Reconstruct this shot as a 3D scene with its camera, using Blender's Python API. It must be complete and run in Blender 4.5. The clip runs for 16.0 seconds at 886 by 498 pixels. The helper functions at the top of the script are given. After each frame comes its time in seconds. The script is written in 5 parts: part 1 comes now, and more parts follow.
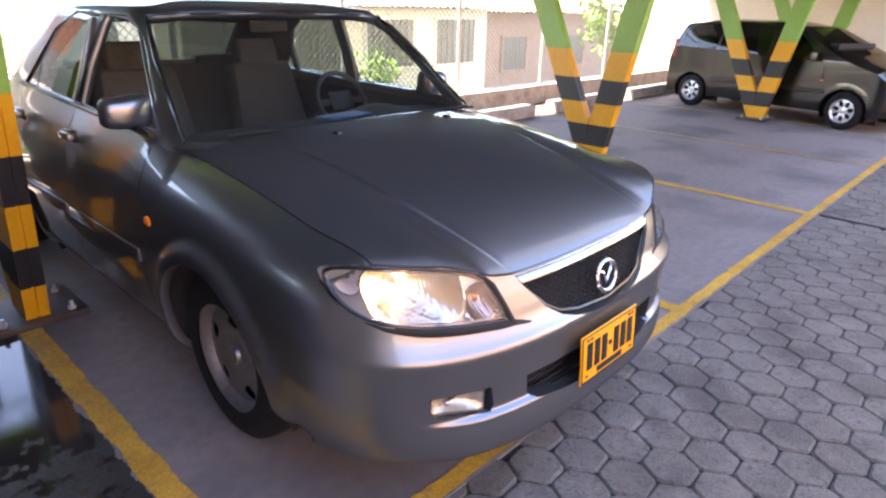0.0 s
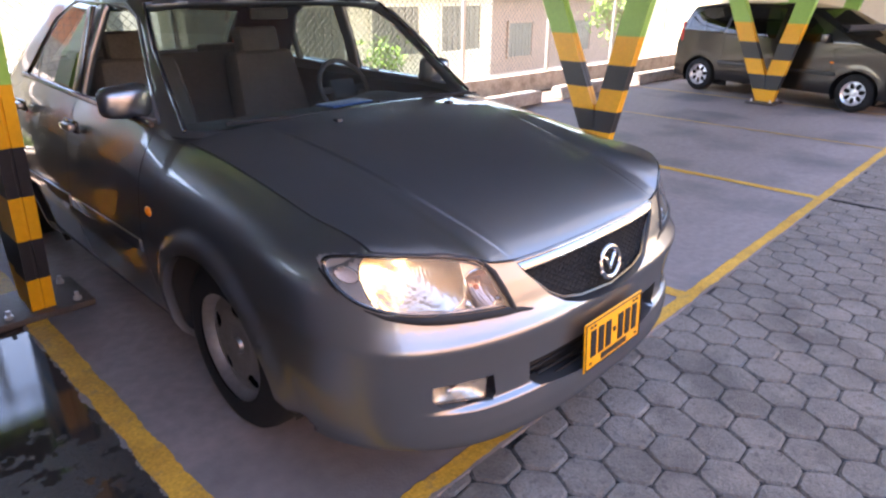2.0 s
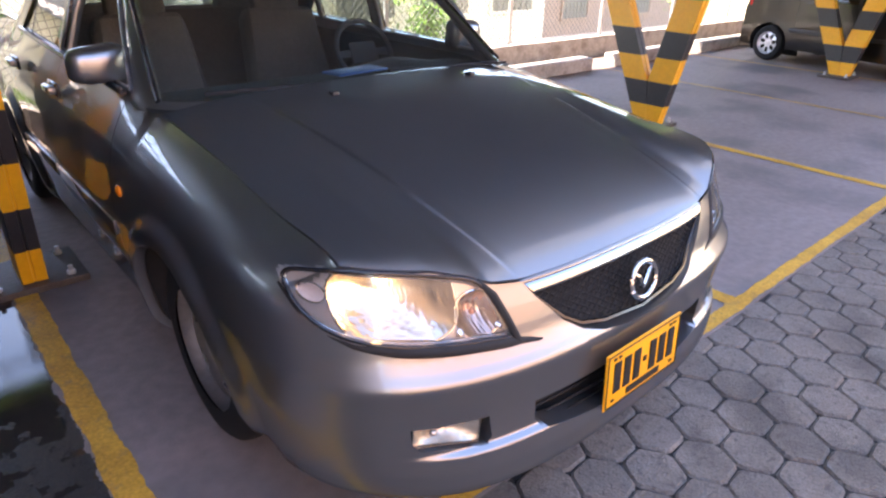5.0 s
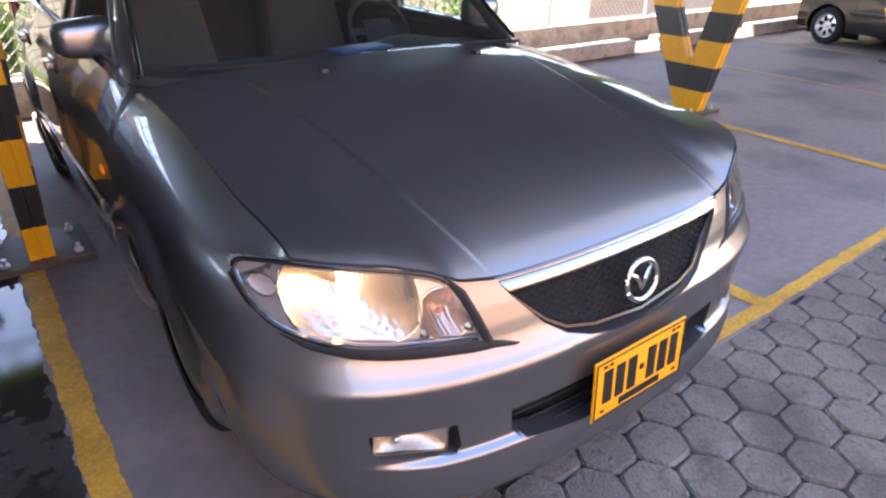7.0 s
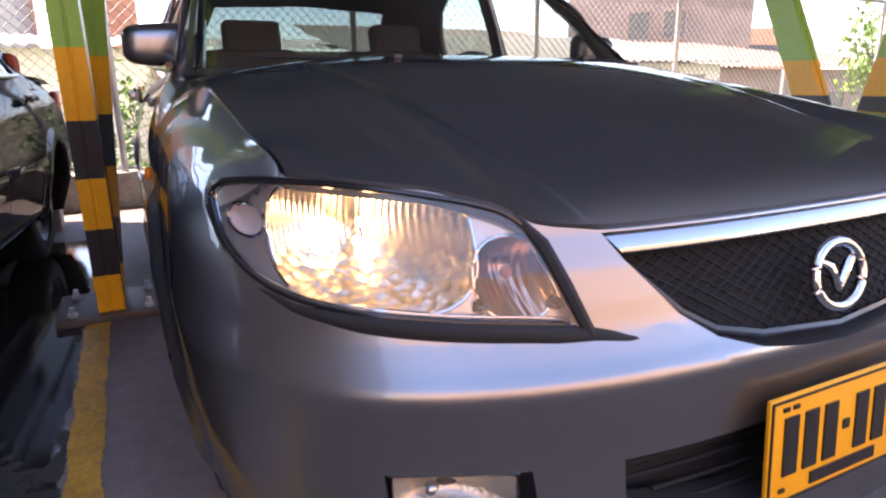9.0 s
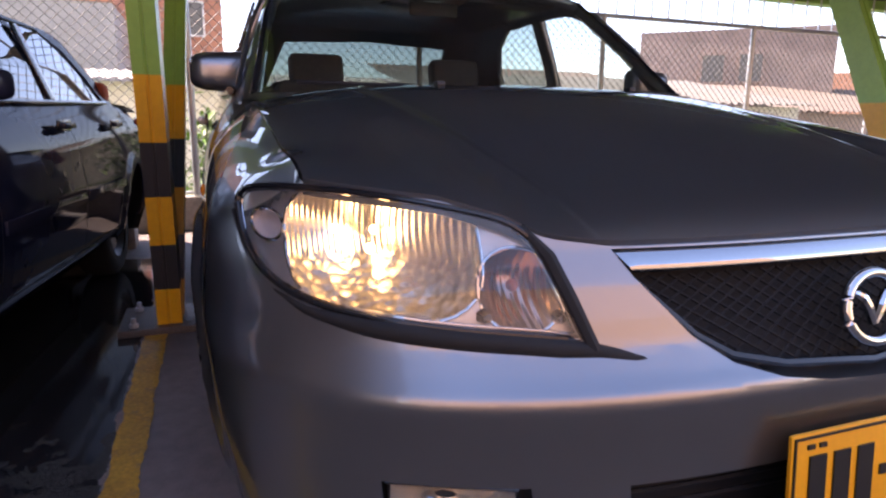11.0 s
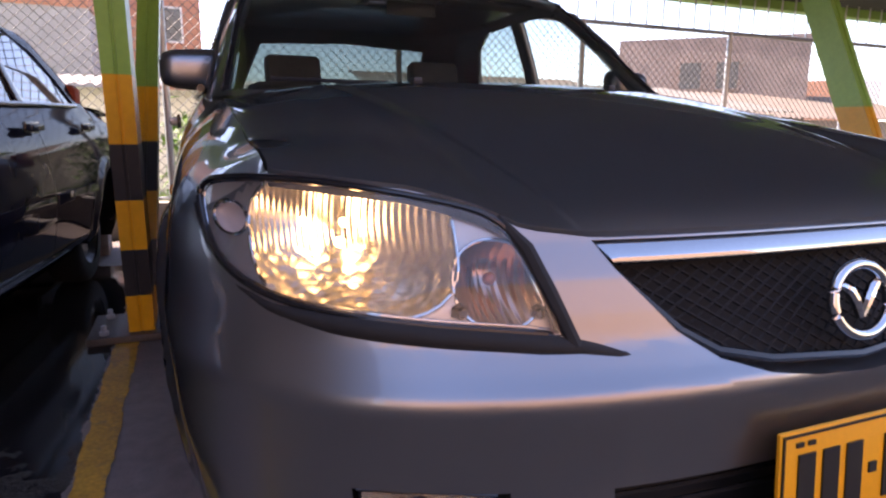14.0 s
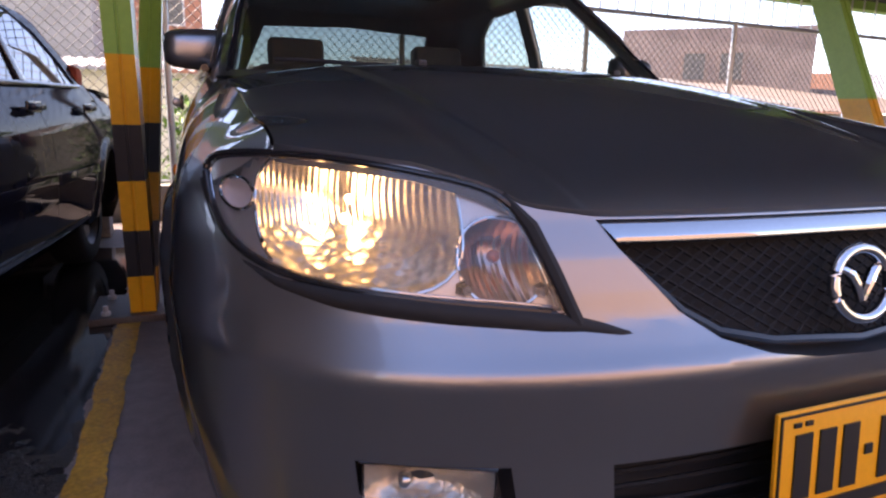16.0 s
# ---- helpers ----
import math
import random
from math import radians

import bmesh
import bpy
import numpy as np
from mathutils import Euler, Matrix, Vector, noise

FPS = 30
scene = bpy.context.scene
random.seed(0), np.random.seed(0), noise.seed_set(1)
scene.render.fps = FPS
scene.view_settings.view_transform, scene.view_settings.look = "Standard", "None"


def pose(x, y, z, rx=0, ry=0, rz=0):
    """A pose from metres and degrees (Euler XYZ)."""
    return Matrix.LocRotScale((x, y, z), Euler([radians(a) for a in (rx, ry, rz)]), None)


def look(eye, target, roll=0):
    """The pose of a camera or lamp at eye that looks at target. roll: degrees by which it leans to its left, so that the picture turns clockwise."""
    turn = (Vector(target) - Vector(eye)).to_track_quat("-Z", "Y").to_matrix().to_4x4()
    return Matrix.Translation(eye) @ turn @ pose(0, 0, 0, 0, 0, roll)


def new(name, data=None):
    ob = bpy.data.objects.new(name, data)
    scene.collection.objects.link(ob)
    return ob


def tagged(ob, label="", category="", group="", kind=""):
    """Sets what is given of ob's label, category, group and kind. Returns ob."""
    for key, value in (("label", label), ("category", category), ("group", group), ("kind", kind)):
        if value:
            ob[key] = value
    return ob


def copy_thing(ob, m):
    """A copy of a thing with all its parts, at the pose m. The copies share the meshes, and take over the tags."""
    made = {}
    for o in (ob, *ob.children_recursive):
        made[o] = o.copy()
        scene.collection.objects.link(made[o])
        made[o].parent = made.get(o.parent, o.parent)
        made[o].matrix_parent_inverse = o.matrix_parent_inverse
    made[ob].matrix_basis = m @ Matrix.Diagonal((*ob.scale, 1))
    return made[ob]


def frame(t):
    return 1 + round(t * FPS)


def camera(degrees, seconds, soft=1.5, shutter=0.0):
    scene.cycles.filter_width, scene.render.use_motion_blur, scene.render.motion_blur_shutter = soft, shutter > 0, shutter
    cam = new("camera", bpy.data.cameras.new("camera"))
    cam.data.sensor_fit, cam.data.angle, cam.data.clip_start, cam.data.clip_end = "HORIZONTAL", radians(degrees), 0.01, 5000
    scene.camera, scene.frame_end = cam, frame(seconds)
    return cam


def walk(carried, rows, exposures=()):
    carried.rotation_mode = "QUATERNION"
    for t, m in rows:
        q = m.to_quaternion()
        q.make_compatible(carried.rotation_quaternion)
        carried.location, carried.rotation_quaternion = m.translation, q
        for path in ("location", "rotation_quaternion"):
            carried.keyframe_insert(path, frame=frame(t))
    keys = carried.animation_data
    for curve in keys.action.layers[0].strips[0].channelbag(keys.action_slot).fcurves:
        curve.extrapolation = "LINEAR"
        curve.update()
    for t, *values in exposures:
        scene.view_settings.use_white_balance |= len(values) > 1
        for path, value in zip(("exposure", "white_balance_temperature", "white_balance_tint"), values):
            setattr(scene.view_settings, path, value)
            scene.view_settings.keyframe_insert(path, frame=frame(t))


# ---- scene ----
cam = camera(70.5, 16.0, 2.3)
PATH = [
    (0, (-1.626, -0.791, 1.409), (-0.262, 0.478, 0.682), 1.4),
    (0.5, (-1.638, -0.791, 1.409), (-0.277, 0.484, 0.685), 1.3),
    (1, (-1.636, -0.792, 1.408), (-0.282, 0.484, 0.674), 1.2),
    (1.5, (-1.622, -0.799, 1.407), (-0.275, 0.479, 0.665), 0.8),
    (2, (-1.601, -0.795, 1.399), (-0.264, 0.483, 0.638), 0.6),
    (2.5, (-1.555, -0.755, 1.399), (-0.227, 0.518, 0.615), 2.8),
    (3, (-1.496, -0.71, 1.405), (-0.18, 0.575, 0.62), 2.3),
    (3.5, (-1.436, -0.656, 1.401), (-0.154, 0.66, 0.611), 0.5),
    (4, (-1.361, -0.63, 1.392), (-0.128, 0.703, 0.554), -1.2),
    (4.5, (-1.321, -0.642, 1.387), (-0.089, 0.68, 0.528), 0.7),
    (7, (-1.102, -0.656, 1.35), (-0.016, 0.751, 0.433), 1.2),
    (7.5, (-1.021, -0.573, 1.328), (0.032, 0.834, 0.372), 1.9),
    (8, (-0.909, -0.493, 1.248), (0.034, 0.948, 0.233), 1.3),
    (8.5, (-0.868, -0.437, 1.043), (0.008, 1.169, 0.233), -0.3),
    (9, (-0.88, -0.471, 0.92), (-0.02, 1.261, 0.406), -0.6),
    (9.5, (-0.866, -0.536, 0.925), (-0.134, 1.28, 0.517), -0.9),
    (12, (-0.819, -0.504, 0.87), (-0.134, 1.333, 0.475), 0.7),
    (12.5, (-0.822, -0.505, 0.878), (-0.118, 1.329, 0.502), 0.9),
    (13, (-0.821, -0.498, 0.874), (-0.098, 1.329, 0.498), 0.7),
    (13.5, (-0.81, -0.491, 0.865), (-0.074, 1.328, 0.476), 0.5),
    (14, (-0.804, -0.487, 0.865), (-0.063, 1.333, 0.49), 0.5),
    (14.5, (-0.814, -0.483, 0.856), (-0.087, 1.337, 0.455), 1.0),
    (15, (-0.822, -0.487, 0.855), (-0.097, 1.333, 0.451), 1.3),
    (15.5, (-0.812, -0.489, 0.851), (-0.079, 1.328, 0.449), 1.1),
    (16, (-0.812, -0.492, 0.853), (-0.073, 1.321, 0.442), 1.3),
]
EXPOSURES = [(0, 3.53, 7900, 23), (8.3, 3.53, 8000, 23), (9.2, 2.82, 7800, 28), (12, 2.33, 7700, 31), (16, 2.33, 7700, 32)]
walk(cam, [(t, look(eye, target, roll)) for t, eye, target, roll in PATH], EXPOSURES)

# ---- light ----
SUN_EL, SUN_AZ = 55.0, -48.0          # degrees: height, and turn from +Y towards +X
world = bpy.data.worlds.new("sky")
scene.world = world
world.use_nodes = True
wn = world.node_tree.nodes
sky = wn.new("ShaderNodeTexSky")
sky.sky_type, sky.sun_disc = "NISHITA", False
sky.sun_elevation, sky.sun_rotation = radians(SUN_EL), radians(SUN_AZ)
sky.air_density, sky.dust_density, sky.ozone_density = 0.9, 0.3, 3.0
world.node_tree.links.new(sky.outputs[0], wn["Background"].inputs[0])
wn["Background"].inputs[1].default_value = 0.15
sun = new("sun", bpy.data.lights.new("sun", "SUN"))
sun.data.energy, sun.data.angle, sun.data.color = 4.5, radians(0.6), (1.0, 0.95, 0.86)
sun.matrix_world = look((0, 0, 0), (-math.sin(radians(SUN_AZ)) * math.cos(radians(SUN_EL)), -math.cos(radians(SUN_AZ)) * math.cos(radians(SUN_EL)), -math.sin(radians(SUN_EL))))


# ---- materials ----
def material(name, base, rough=0.5, metal=0.0, vary=0.15, scale=8.0, bump=0.0, bump_scale=60.0, coat=0.0, tint=None, emit=0.0, objects=0.0, spec=0.5):
    """A procedural surface: two sizes of noise in the colour, one in the gloss, fine relief."""
    m = bpy.data.materials.new(name)
    m.use_nodes = True
    n, l = m.node_tree.nodes, m.node_tree.links
    b = n["Principled BSDF"]
    b.inputs["Metallic"].default_value = metal
    b.inputs["Coat Weight"].default_value = coat
    b.inputs["Coat Roughness"].default_value = 0.04
    b.inputs["Specular IOR Level"].default_value = spec
    geo = n.new("ShaderNodeNewGeometry")
    big, small = n.new("ShaderNodeTexNoise"), n.new("ShaderNodeTexNoise")
    big.inputs["Scale"].default_value, small.inputs["Scale"].default_value = scale * 0.25, scale * 4
    big.inputs["Detail"].default_value = 5
    for t in (big, small):
        l.new(geo.outputs["Position"], t.inputs["Vector"])
    mix = n.new("ShaderNodeMath")
    mix.operation = "ADD"
    l.new(big.outputs["Fac"], mix.inputs[0]), l.new(small.outputs["Fac"], mix.inputs[1])
    last = mix
    if objects:
        info, more = n.new("ShaderNodeObjectInfo"), n.new("ShaderNodeMath")
        more.operation = "MULTIPLY_ADD"
        more.inputs[1].default_value = objects
        l.new(info.outputs["Random"], more.inputs[0]), l.new(mix.outputs[0], more.inputs[2])
        last = n.new("ShaderNodeMath")
        last.operation = "SUBTRACT"
        last.inputs[1].default_value = objects / 2
        l.new(more.outputs[0], last.inputs[0])
    ramp = n.new("ShaderNodeMapRange")
    ramp.inputs["From Min"].default_value, ramp.inputs["From Max"].default_value = 0.6, 1.4
    l.new(last.outputs[0], ramp.inputs["Value"])
    col = n.new("ShaderNodeMix")
    col.data_type = "RGBA"
    dark = [c * (1 - vary) for c in base]
    light = [min(1, c * (1 + vary)) for c in (tint or base)]
    col.inputs["A"].default_value, col.inputs["B"].default_value = (*dark, 1), (*light, 1)
    l.new(ramp.outputs[0], col.inputs["Factor"])
    l.new(col.outputs["Result"], b.inputs["Base Color"])
    rr = n.new("ShaderNodeMapRange")
    rr.inputs["To Min"].default_value, rr.inputs["To Max"].default_value = rough * 0.85, min(1, rough * 1.15)
    l.new(big.outputs["Fac"], rr.inputs["Value"]), l.new(rr.outputs[0], b.inputs["Roughness"])
    if bump:
        bn, bt = n.new("ShaderNodeBump"), n.new("ShaderNodeTexNoise")
        bt.inputs["Scale"].default_value, bt.inputs["Detail"].default_value = bump_scale, 6
        l.new(geo.outputs["Position"], bt.inputs["Vector"])
        bn.inputs["Strength"].default_value, bn.inputs["Distance"].default_value = bump, 0.01
        l.new(bt.outputs["Fac"], bn.inputs["Height"]), l.new(bn.outputs[0], b.inputs["Normal"])
    if emit:
        b.inputs["Emission Color"].default_value = (*base, 1)
        b.inputs["Emission Strength"].default_value = emit
    return m


def glass(name, tint=(0.9, 0.95, 0.93), ior=1.5, rough=0.0, veil=0.0):
    m = bpy.data.materials.new(name)
    m.use_nodes = True
    n, l = m.node_tree.nodes, m.node_tree.links
    n.remove(n["Principled BSDF"])
    clear, shine, mix, face = n.new("ShaderNodeBsdfTransparent"), n.new("ShaderNodeBsdfGlossy"), n.new("ShaderNodeMixShader"), n.new("ShaderNodeLayerWeight")
    power, more = n.new("ShaderNodeMath"), n.new("ShaderNodeMath")
    clear.inputs[0].default_value = (*tint, 1)
    shine.inputs["Roughness"].default_value = rough
    face.inputs["Blend"].default_value = 0.5
    power.operation, more.operation = "POWER", "MULTIPLY_ADD"
    power.inputs[1].default_value = 4.0
    base = ((ior - 1) / (ior + 1)) ** 2 * 1.7
    more.inputs[1].default_value, more.inputs[2].default_value = 1 - base, base
    l.new(face.outputs["Facing"], power.inputs[0]), l.new(power.outputs[0], more.inputs[0]), l.new(more.outputs[0], mix.inputs[0])
    l.new(clear.outputs[0], mix.inputs[1]), l.new(shine.outputs[0], mix.inputs[2])
    l.new(mix.outputs[0], n["Material Output"].inputs[0])
    # thin pale diffuse film over the glass, imitating veiling glare
    if veil:
        film, over, geo, dirt_veil, amount = n.new("ShaderNodeBsdfDiffuse"), n.new("ShaderNodeMixShader"), n.new("ShaderNodeNewGeometry"), n.new("ShaderNodeTexNoise"), n.new("ShaderNodeMath")
        film.inputs[0].default_value = (0.5, 0.48, 0.45, 1)
        dirt_veil.inputs["Scale"].default_value, dirt_veil.inputs["Detail"].default_value = 6, 8
        l.new(geo.outputs["Position"], dirt_veil.inputs["Vector"])
        amount.operation = "MULTIPLY"
        amount.inputs[1].default_value = veil * 2
        l.new(dirt_veil.outputs["Fac"], amount.inputs[0]), l.new(amount.outputs[0], over.inputs[0])
        l.new(mix.outputs[0], over.inputs[1]), l.new(film.outputs[0], over.inputs[2])
        l.new(over.outputs[0], n["Material Output"].inputs[0])
    return m


def car_paint(name, base, rough=0.36, coat_rough=0.02, ior=1.5, matt=0.12):
    """Metallic paint: a soft metal-flake lobe with a little pigment, below a clear sharp coat."""
    m = bpy.data.materials.new(name)
    m.use_nodes = True
    n, l = m.node_tree.nodes, m.node_tree.links
    n.remove(n["Principled BSDF"])
    geo, cloud, flake, bump = n.new("ShaderNodeNewGeometry"), n.new("ShaderNodeTexNoise"), n.new("ShaderNodeTexNoise"), n.new("ShaderNodeBump")
    cloud.inputs["Scale"].default_value, cloud.inputs["Detail"].default_value, flake.inputs["Scale"].default_value = 2.5, 8, 1800
    l.new(geo.outputs["Position"], cloud.inputs["Vector"]), l.new(geo.outputs["Position"], flake.inputs["Vector"])
    bump.inputs["Strength"].default_value, bump.inputs["Distance"].default_value = 0.012, 0.001
    l.new(flake.outputs["Fac"], bump.inputs["Height"])
    col = n.new("ShaderNodeMix")
    col.data_type = "RGBA"
    col.inputs["A"].default_value, col.inputs["B"].default_value = (*[c * 0.93 for c in base], 1), (*[c * 1.07 for c in base], 1)
    l.new(cloud.outputs["Fac"], col.inputs["Factor"])
    metal, pigment, under = n.new("ShaderNodeBsdfAnisotropic"), n.new("ShaderNodeBsdfDiffuse"), n.new("ShaderNodeMixShader")
    metal.distribution = "BECKMANN"
    metal.inputs["Roughness"].default_value = rough
    for b in (metal, pigment):
        l.new(col.outputs["Result"], b.inputs[0]), l.new(bump.outputs[0], b.inputs["Normal"])
    under.inputs[0].default_value = matt
    l.new(metal.outputs[0], under.inputs[1]), l.new(pigment.outputs[0], under.inputs[2])
    coat, over, fres, dirt_veil = n.new("ShaderNodeBsdfAnisotropic"), n.new("ShaderNodeMixShader"), n.new("ShaderNodeFresnel"), n.new("ShaderNodeMapRange")
    dirt_veil.inputs["To Min"].default_value, dirt_veil.inputs["To Max"].default_value = coat_rough * 0.5, coat_rough * 2
    l.new(cloud.outputs["Fac"], dirt_veil.inputs["Value"]), l.new(dirt_veil.outputs[0], coat.inputs["Roughness"])
    fres.inputs[0].default_value = ior
    l.new(fres.outputs[0], over.inputs[0]), l.new(under.outputs[0], over.inputs[1]), l.new(coat.outputs[0], over.inputs[2])
    l.new(over.outputs[0], n["Material Output"].inputs[0])
    return m


def dark_gloss(name, base, least, most):
    """Dark clear-coated paint: matt ground below a weak gloss that grows at grazing angles."""
    m = bpy.data.materials.new(name)
    m.use_nodes = True
    n, l = m.node_tree.nodes, m.node_tree.links
    n.remove(n["Principled BSDF"])
    ground, shine, mix, face = n.new("ShaderNodeBsdfDiffuse"), n.new("ShaderNodeBsdfGlossy"), n.new("ShaderNodeMixShader"), n.new("ShaderNodeLayerWeight")
    power, more, geo, dirt_veil, col = n.new("ShaderNodeMath"), n.new("ShaderNodeMath"), n.new("ShaderNodeNewGeometry"), n.new("ShaderNodeTexNoise"), n.new("ShaderNodeMix")
    dirt_veil.inputs["Scale"].default_value, dirt_veil.inputs["Detail"].default_value = 7, 8
    l.new(geo.outputs["Position"], dirt_veil.inputs["Vector"])
    col.data_type = "RGBA"
    col.inputs["A"].default_value, col.inputs["B"].default_value = (*[c * 0.7 for c in base], 1), (*[c * 1.4 for c in base], 1)
    l.new(dirt_veil.outputs["Fac"], col.inputs["Factor"]), l.new(col.outputs["Result"], ground.inputs[0])
    shine.inputs["Roughness"].default_value = 0.05
    face.inputs["Blend"].default_value = 0.5
    power.operation, more.operation = "POWER", "MULTIPLY_ADD"
    power.inputs[1].default_value, more.inputs[1].default_value, more.inputs[2].default_value = 4.0, most - least, least
    l.new(face.outputs["Facing"], power.inputs[0]), l.new(power.outputs[0], more.inputs[0]), l.new(more.outputs[0], mix.inputs[0])
    l.new(ground.outputs[0], mix.inputs[1]), l.new(shine.outputs[0], mix.inputs[2]), l.new(mix.outputs[0], n["Material Output"].inputs[0])
    return m


PAINT = car_paint("grey_metallic_paint", (0.250, 0.257, 0.271), 0.365, 0.010, 1.55, 0.13)
PAINT_DARK = dark_gloss("dark_blue_grey_paint", (0.016, 0.018, 0.034), 0.035, 0.22)
PAINT_VAN = car_paint("taupe_metallic_paint", (0.044, 0.041, 0.040), 0.36, 0.03)
CHROME = material("chrome", (0.58, 0.59, 0.60), 0.035, 1.0, 0.02)
CHROME_TRIM = material("dulled_chrome_trim", (0.42, 0.43, 0.44), 0.05, 1.0, 0.04, 40)
BLACK_PLASTIC = material("black_plastic", (0.012, 0.012, 0.014), 0.45, 0, 0.3, 30, 0.15, 400)
GLOSS_BLACK = material("gloss_black_trim", (0.012, 0.012, 0.014), 0.18, 0, 0.2, 10)
# near-black for hollows and gaps: their shade is put into the colour
DARK = material("shade_black", (0.01, 0.01, 0.011), 0.8, 0, 0.3, 10)
DARK_ALLOY = material("dirty_dark_wheel_paint", (0.07, 0.07, 0.075), 0.5, 0.4, 0.2, 14)
BRIGHT_ALLOY = material("bright_silver_wheel_paint", (0.62, 0.62, 0.64), 0.3, 0.6, 0.08, 14)
RUBBER = material("tyre_rubber", (0.013, 0.013, 0.014), 0.8, 0, 0.35, 25, 0.3, 250, spec=0.25)
ALLOY = material("silver_wheel_paint", (0.24, 0.23, 0.235), 0.36, 0.7, 0.15, 14)
SEAT = material("grey_seat_cloth", (0.095, 0.088, 0.084), 0.95, 0, 0.25, 20, 0.5, 500)
DASH = material("dark_dashboard", (0.03, 0.03, 0.033), 0.6, 0, 0.2, 20, 0.3, 600)
BLUE_PAPER = material("blue_folder", (0.04, 0.13, 0.35), 0.4, 0, 0.1)
# windscreen and rear glass carry a pale film in place of glare haze
SCREEN = glass("windscreen_glass", (0.60, 0.67, 0.65), veil=0.018)
REAR_GLASS = glass("rear_window_glass", (0.15, 0.185, 0.185), veil=0.02)
SIDE_GLASS = glass("side_glass", (0.52, 0.58, 0.57))
TINTED = glass("tinted_glass", (0.10, 0.11, 0.13))
# the lens's pale film imitates the lit lamp's hazy glow
LENS = glass("clear_lamp_lens", (0.95, 0.95, 0.95), 1.45, veil=0.03)
AMBER = material("amber_lens", (0.85, 0.22, 0.02), 0.15, 0, 0.1, 50)
RED_LENS = material("red_lens", (0.55, 0.02, 0.02), 0.15, 0, 0.1, 50)
RED_CLOTH = material("red_cloth", (0.55, 0.08, 0.03), 0.9, 0, 0.2, 20)
BULB = material("lit_bulb", (1.0, 0.64, 0.28), 0.3, 0, 0.02, emit=10.5)
PLATE_YELLOW = material("yellow_plate_enamel", (0.85, 0.37, 0.012), 0.35, 0, 0.06, 30)
PLATE_BLACK = material("black_plate_enamel", (0.012, 0.012, 0.012), 0.4)


def fluted_chrome(name, per_metre, base=(0.60, 0.555, 0.49), rough=0.25, lumps=0.3, split=0.0):
    """Bright lamp bowl with upright flutes; below the height split it is cut into facets instead."""
    m = material(name, base, rough, 1.0, 0.03)
    n, l = m.node_tree.nodes, m.node_tree.links
    wave, bn, vor, add = n.new("ShaderNodeTexWave"), n.new("ShaderNodeBump"), n.new("ShaderNodeTexVoronoi"), n.new("ShaderNodeMath")
    sep, mask, cut, spread = n.new("ShaderNodeSeparateXYZ"), n.new("ShaderNodeMapRange"), n.new("ShaderNodeMath"), n.new("ShaderNodeMath")
    wave.wave_type, wave.bands_direction = "BANDS", "X"
    wave.inputs["Scale"].default_value = per_metre / 3.2
    vor.inputs["Scale"].default_value = 70
    l.new(n["Geometry"].outputs["Position"], wave.inputs["Vector"]), l.new(n["Geometry"].outputs["Position"], vor.inputs["Vector"])
    l.new(n["Geometry"].outputs["Position"], sep.inputs[0]), l.new(sep.outputs["Z"], mask.inputs["Value"])
    mask.inputs["From Min"].default_value, mask.inputs["From Max"].default_value = split - 0.01, split + 0.01
    cut.operation, spread.operation, add.operation = "MULTIPLY", "MULTIPLY_ADD", "MULTIPLY_ADD"
    l.new(wave.outputs["Fac"], cut.inputs[0]), l.new(mask.outputs[0], cut.inputs[1])
    spread.inputs[1].default_value, spread.inputs[2].default_value = lumps - 2.2, 2.2
    l.new(mask.outputs[0], spread.inputs[0])
    l.new(vor.outputs["Distance"], add.inputs[0]), l.new(spread.outputs[0], add.inputs[1]), l.new(cut.outputs[0], add.inputs[2])
    bn.inputs["Strength"].default_value, bn.inputs["Distance"].default_value = 0.17, 0.004
    l.new(add.outputs[0], bn.inputs["Height"]), l.new(bn.outputs[0], n["Principled BSDF"].inputs["Normal"])
    return m


REFLECTOR = fluted_chrome("fluted_reflector", 140, split=0.722)
FOG_BOWL = material("fog_lamp_bowl", (0.66, 0.60, 0.50), 0.22, 0.8, 0.2, 60, 0.3, 120)
ROSE_REFLECTOR = fluted_chrome("rose_tinted_reflector", 110, (0.50, 0.36, 0.32), 0.22, 0.1)
MARKER = material("frosted_marker_lens", (0.50, 0.44, 0.43), 0.5, 0.0, 0.15, 40)
DULL_RED = material("dull_red_bulb", (0.42, 0.13, 0.08), 0.2, 0, 0.1, 50)


# ---- mesh helpers ----
def thing(name, label, category, group="", m=None, kind=""):
    ob = new(name)
    ob.empty_display_size = 0.1
    if m is not None:
        ob.matrix_world = m
    return tagged(ob, label, category, group, kind)


def part(name, bm, mat, parent=None, label="", smooth=True, angle=35):
    """Links a bmesh as one mesh object, under a thing or a part."""
    bm.normal_update()
    me = bpy.data.meshes.new(name)
    bm.to_mesh(me)
    bm.free()
    me.materials.append(mat)
    if smooth:
        me.polygons.foreach_set("use_smooth", [True] * len(me.polygons))
        me.set_sharp_from_angle(angle=radians(angle))
    ob = new(name, me)
    if parent is not None:
        ob.parent = parent
    if label:
        ob["label"] = label
    return ob


def lerp(x, pts):
    return float(np.interp(x, [p[0] for p in pts], [p[1] for p in pts]))


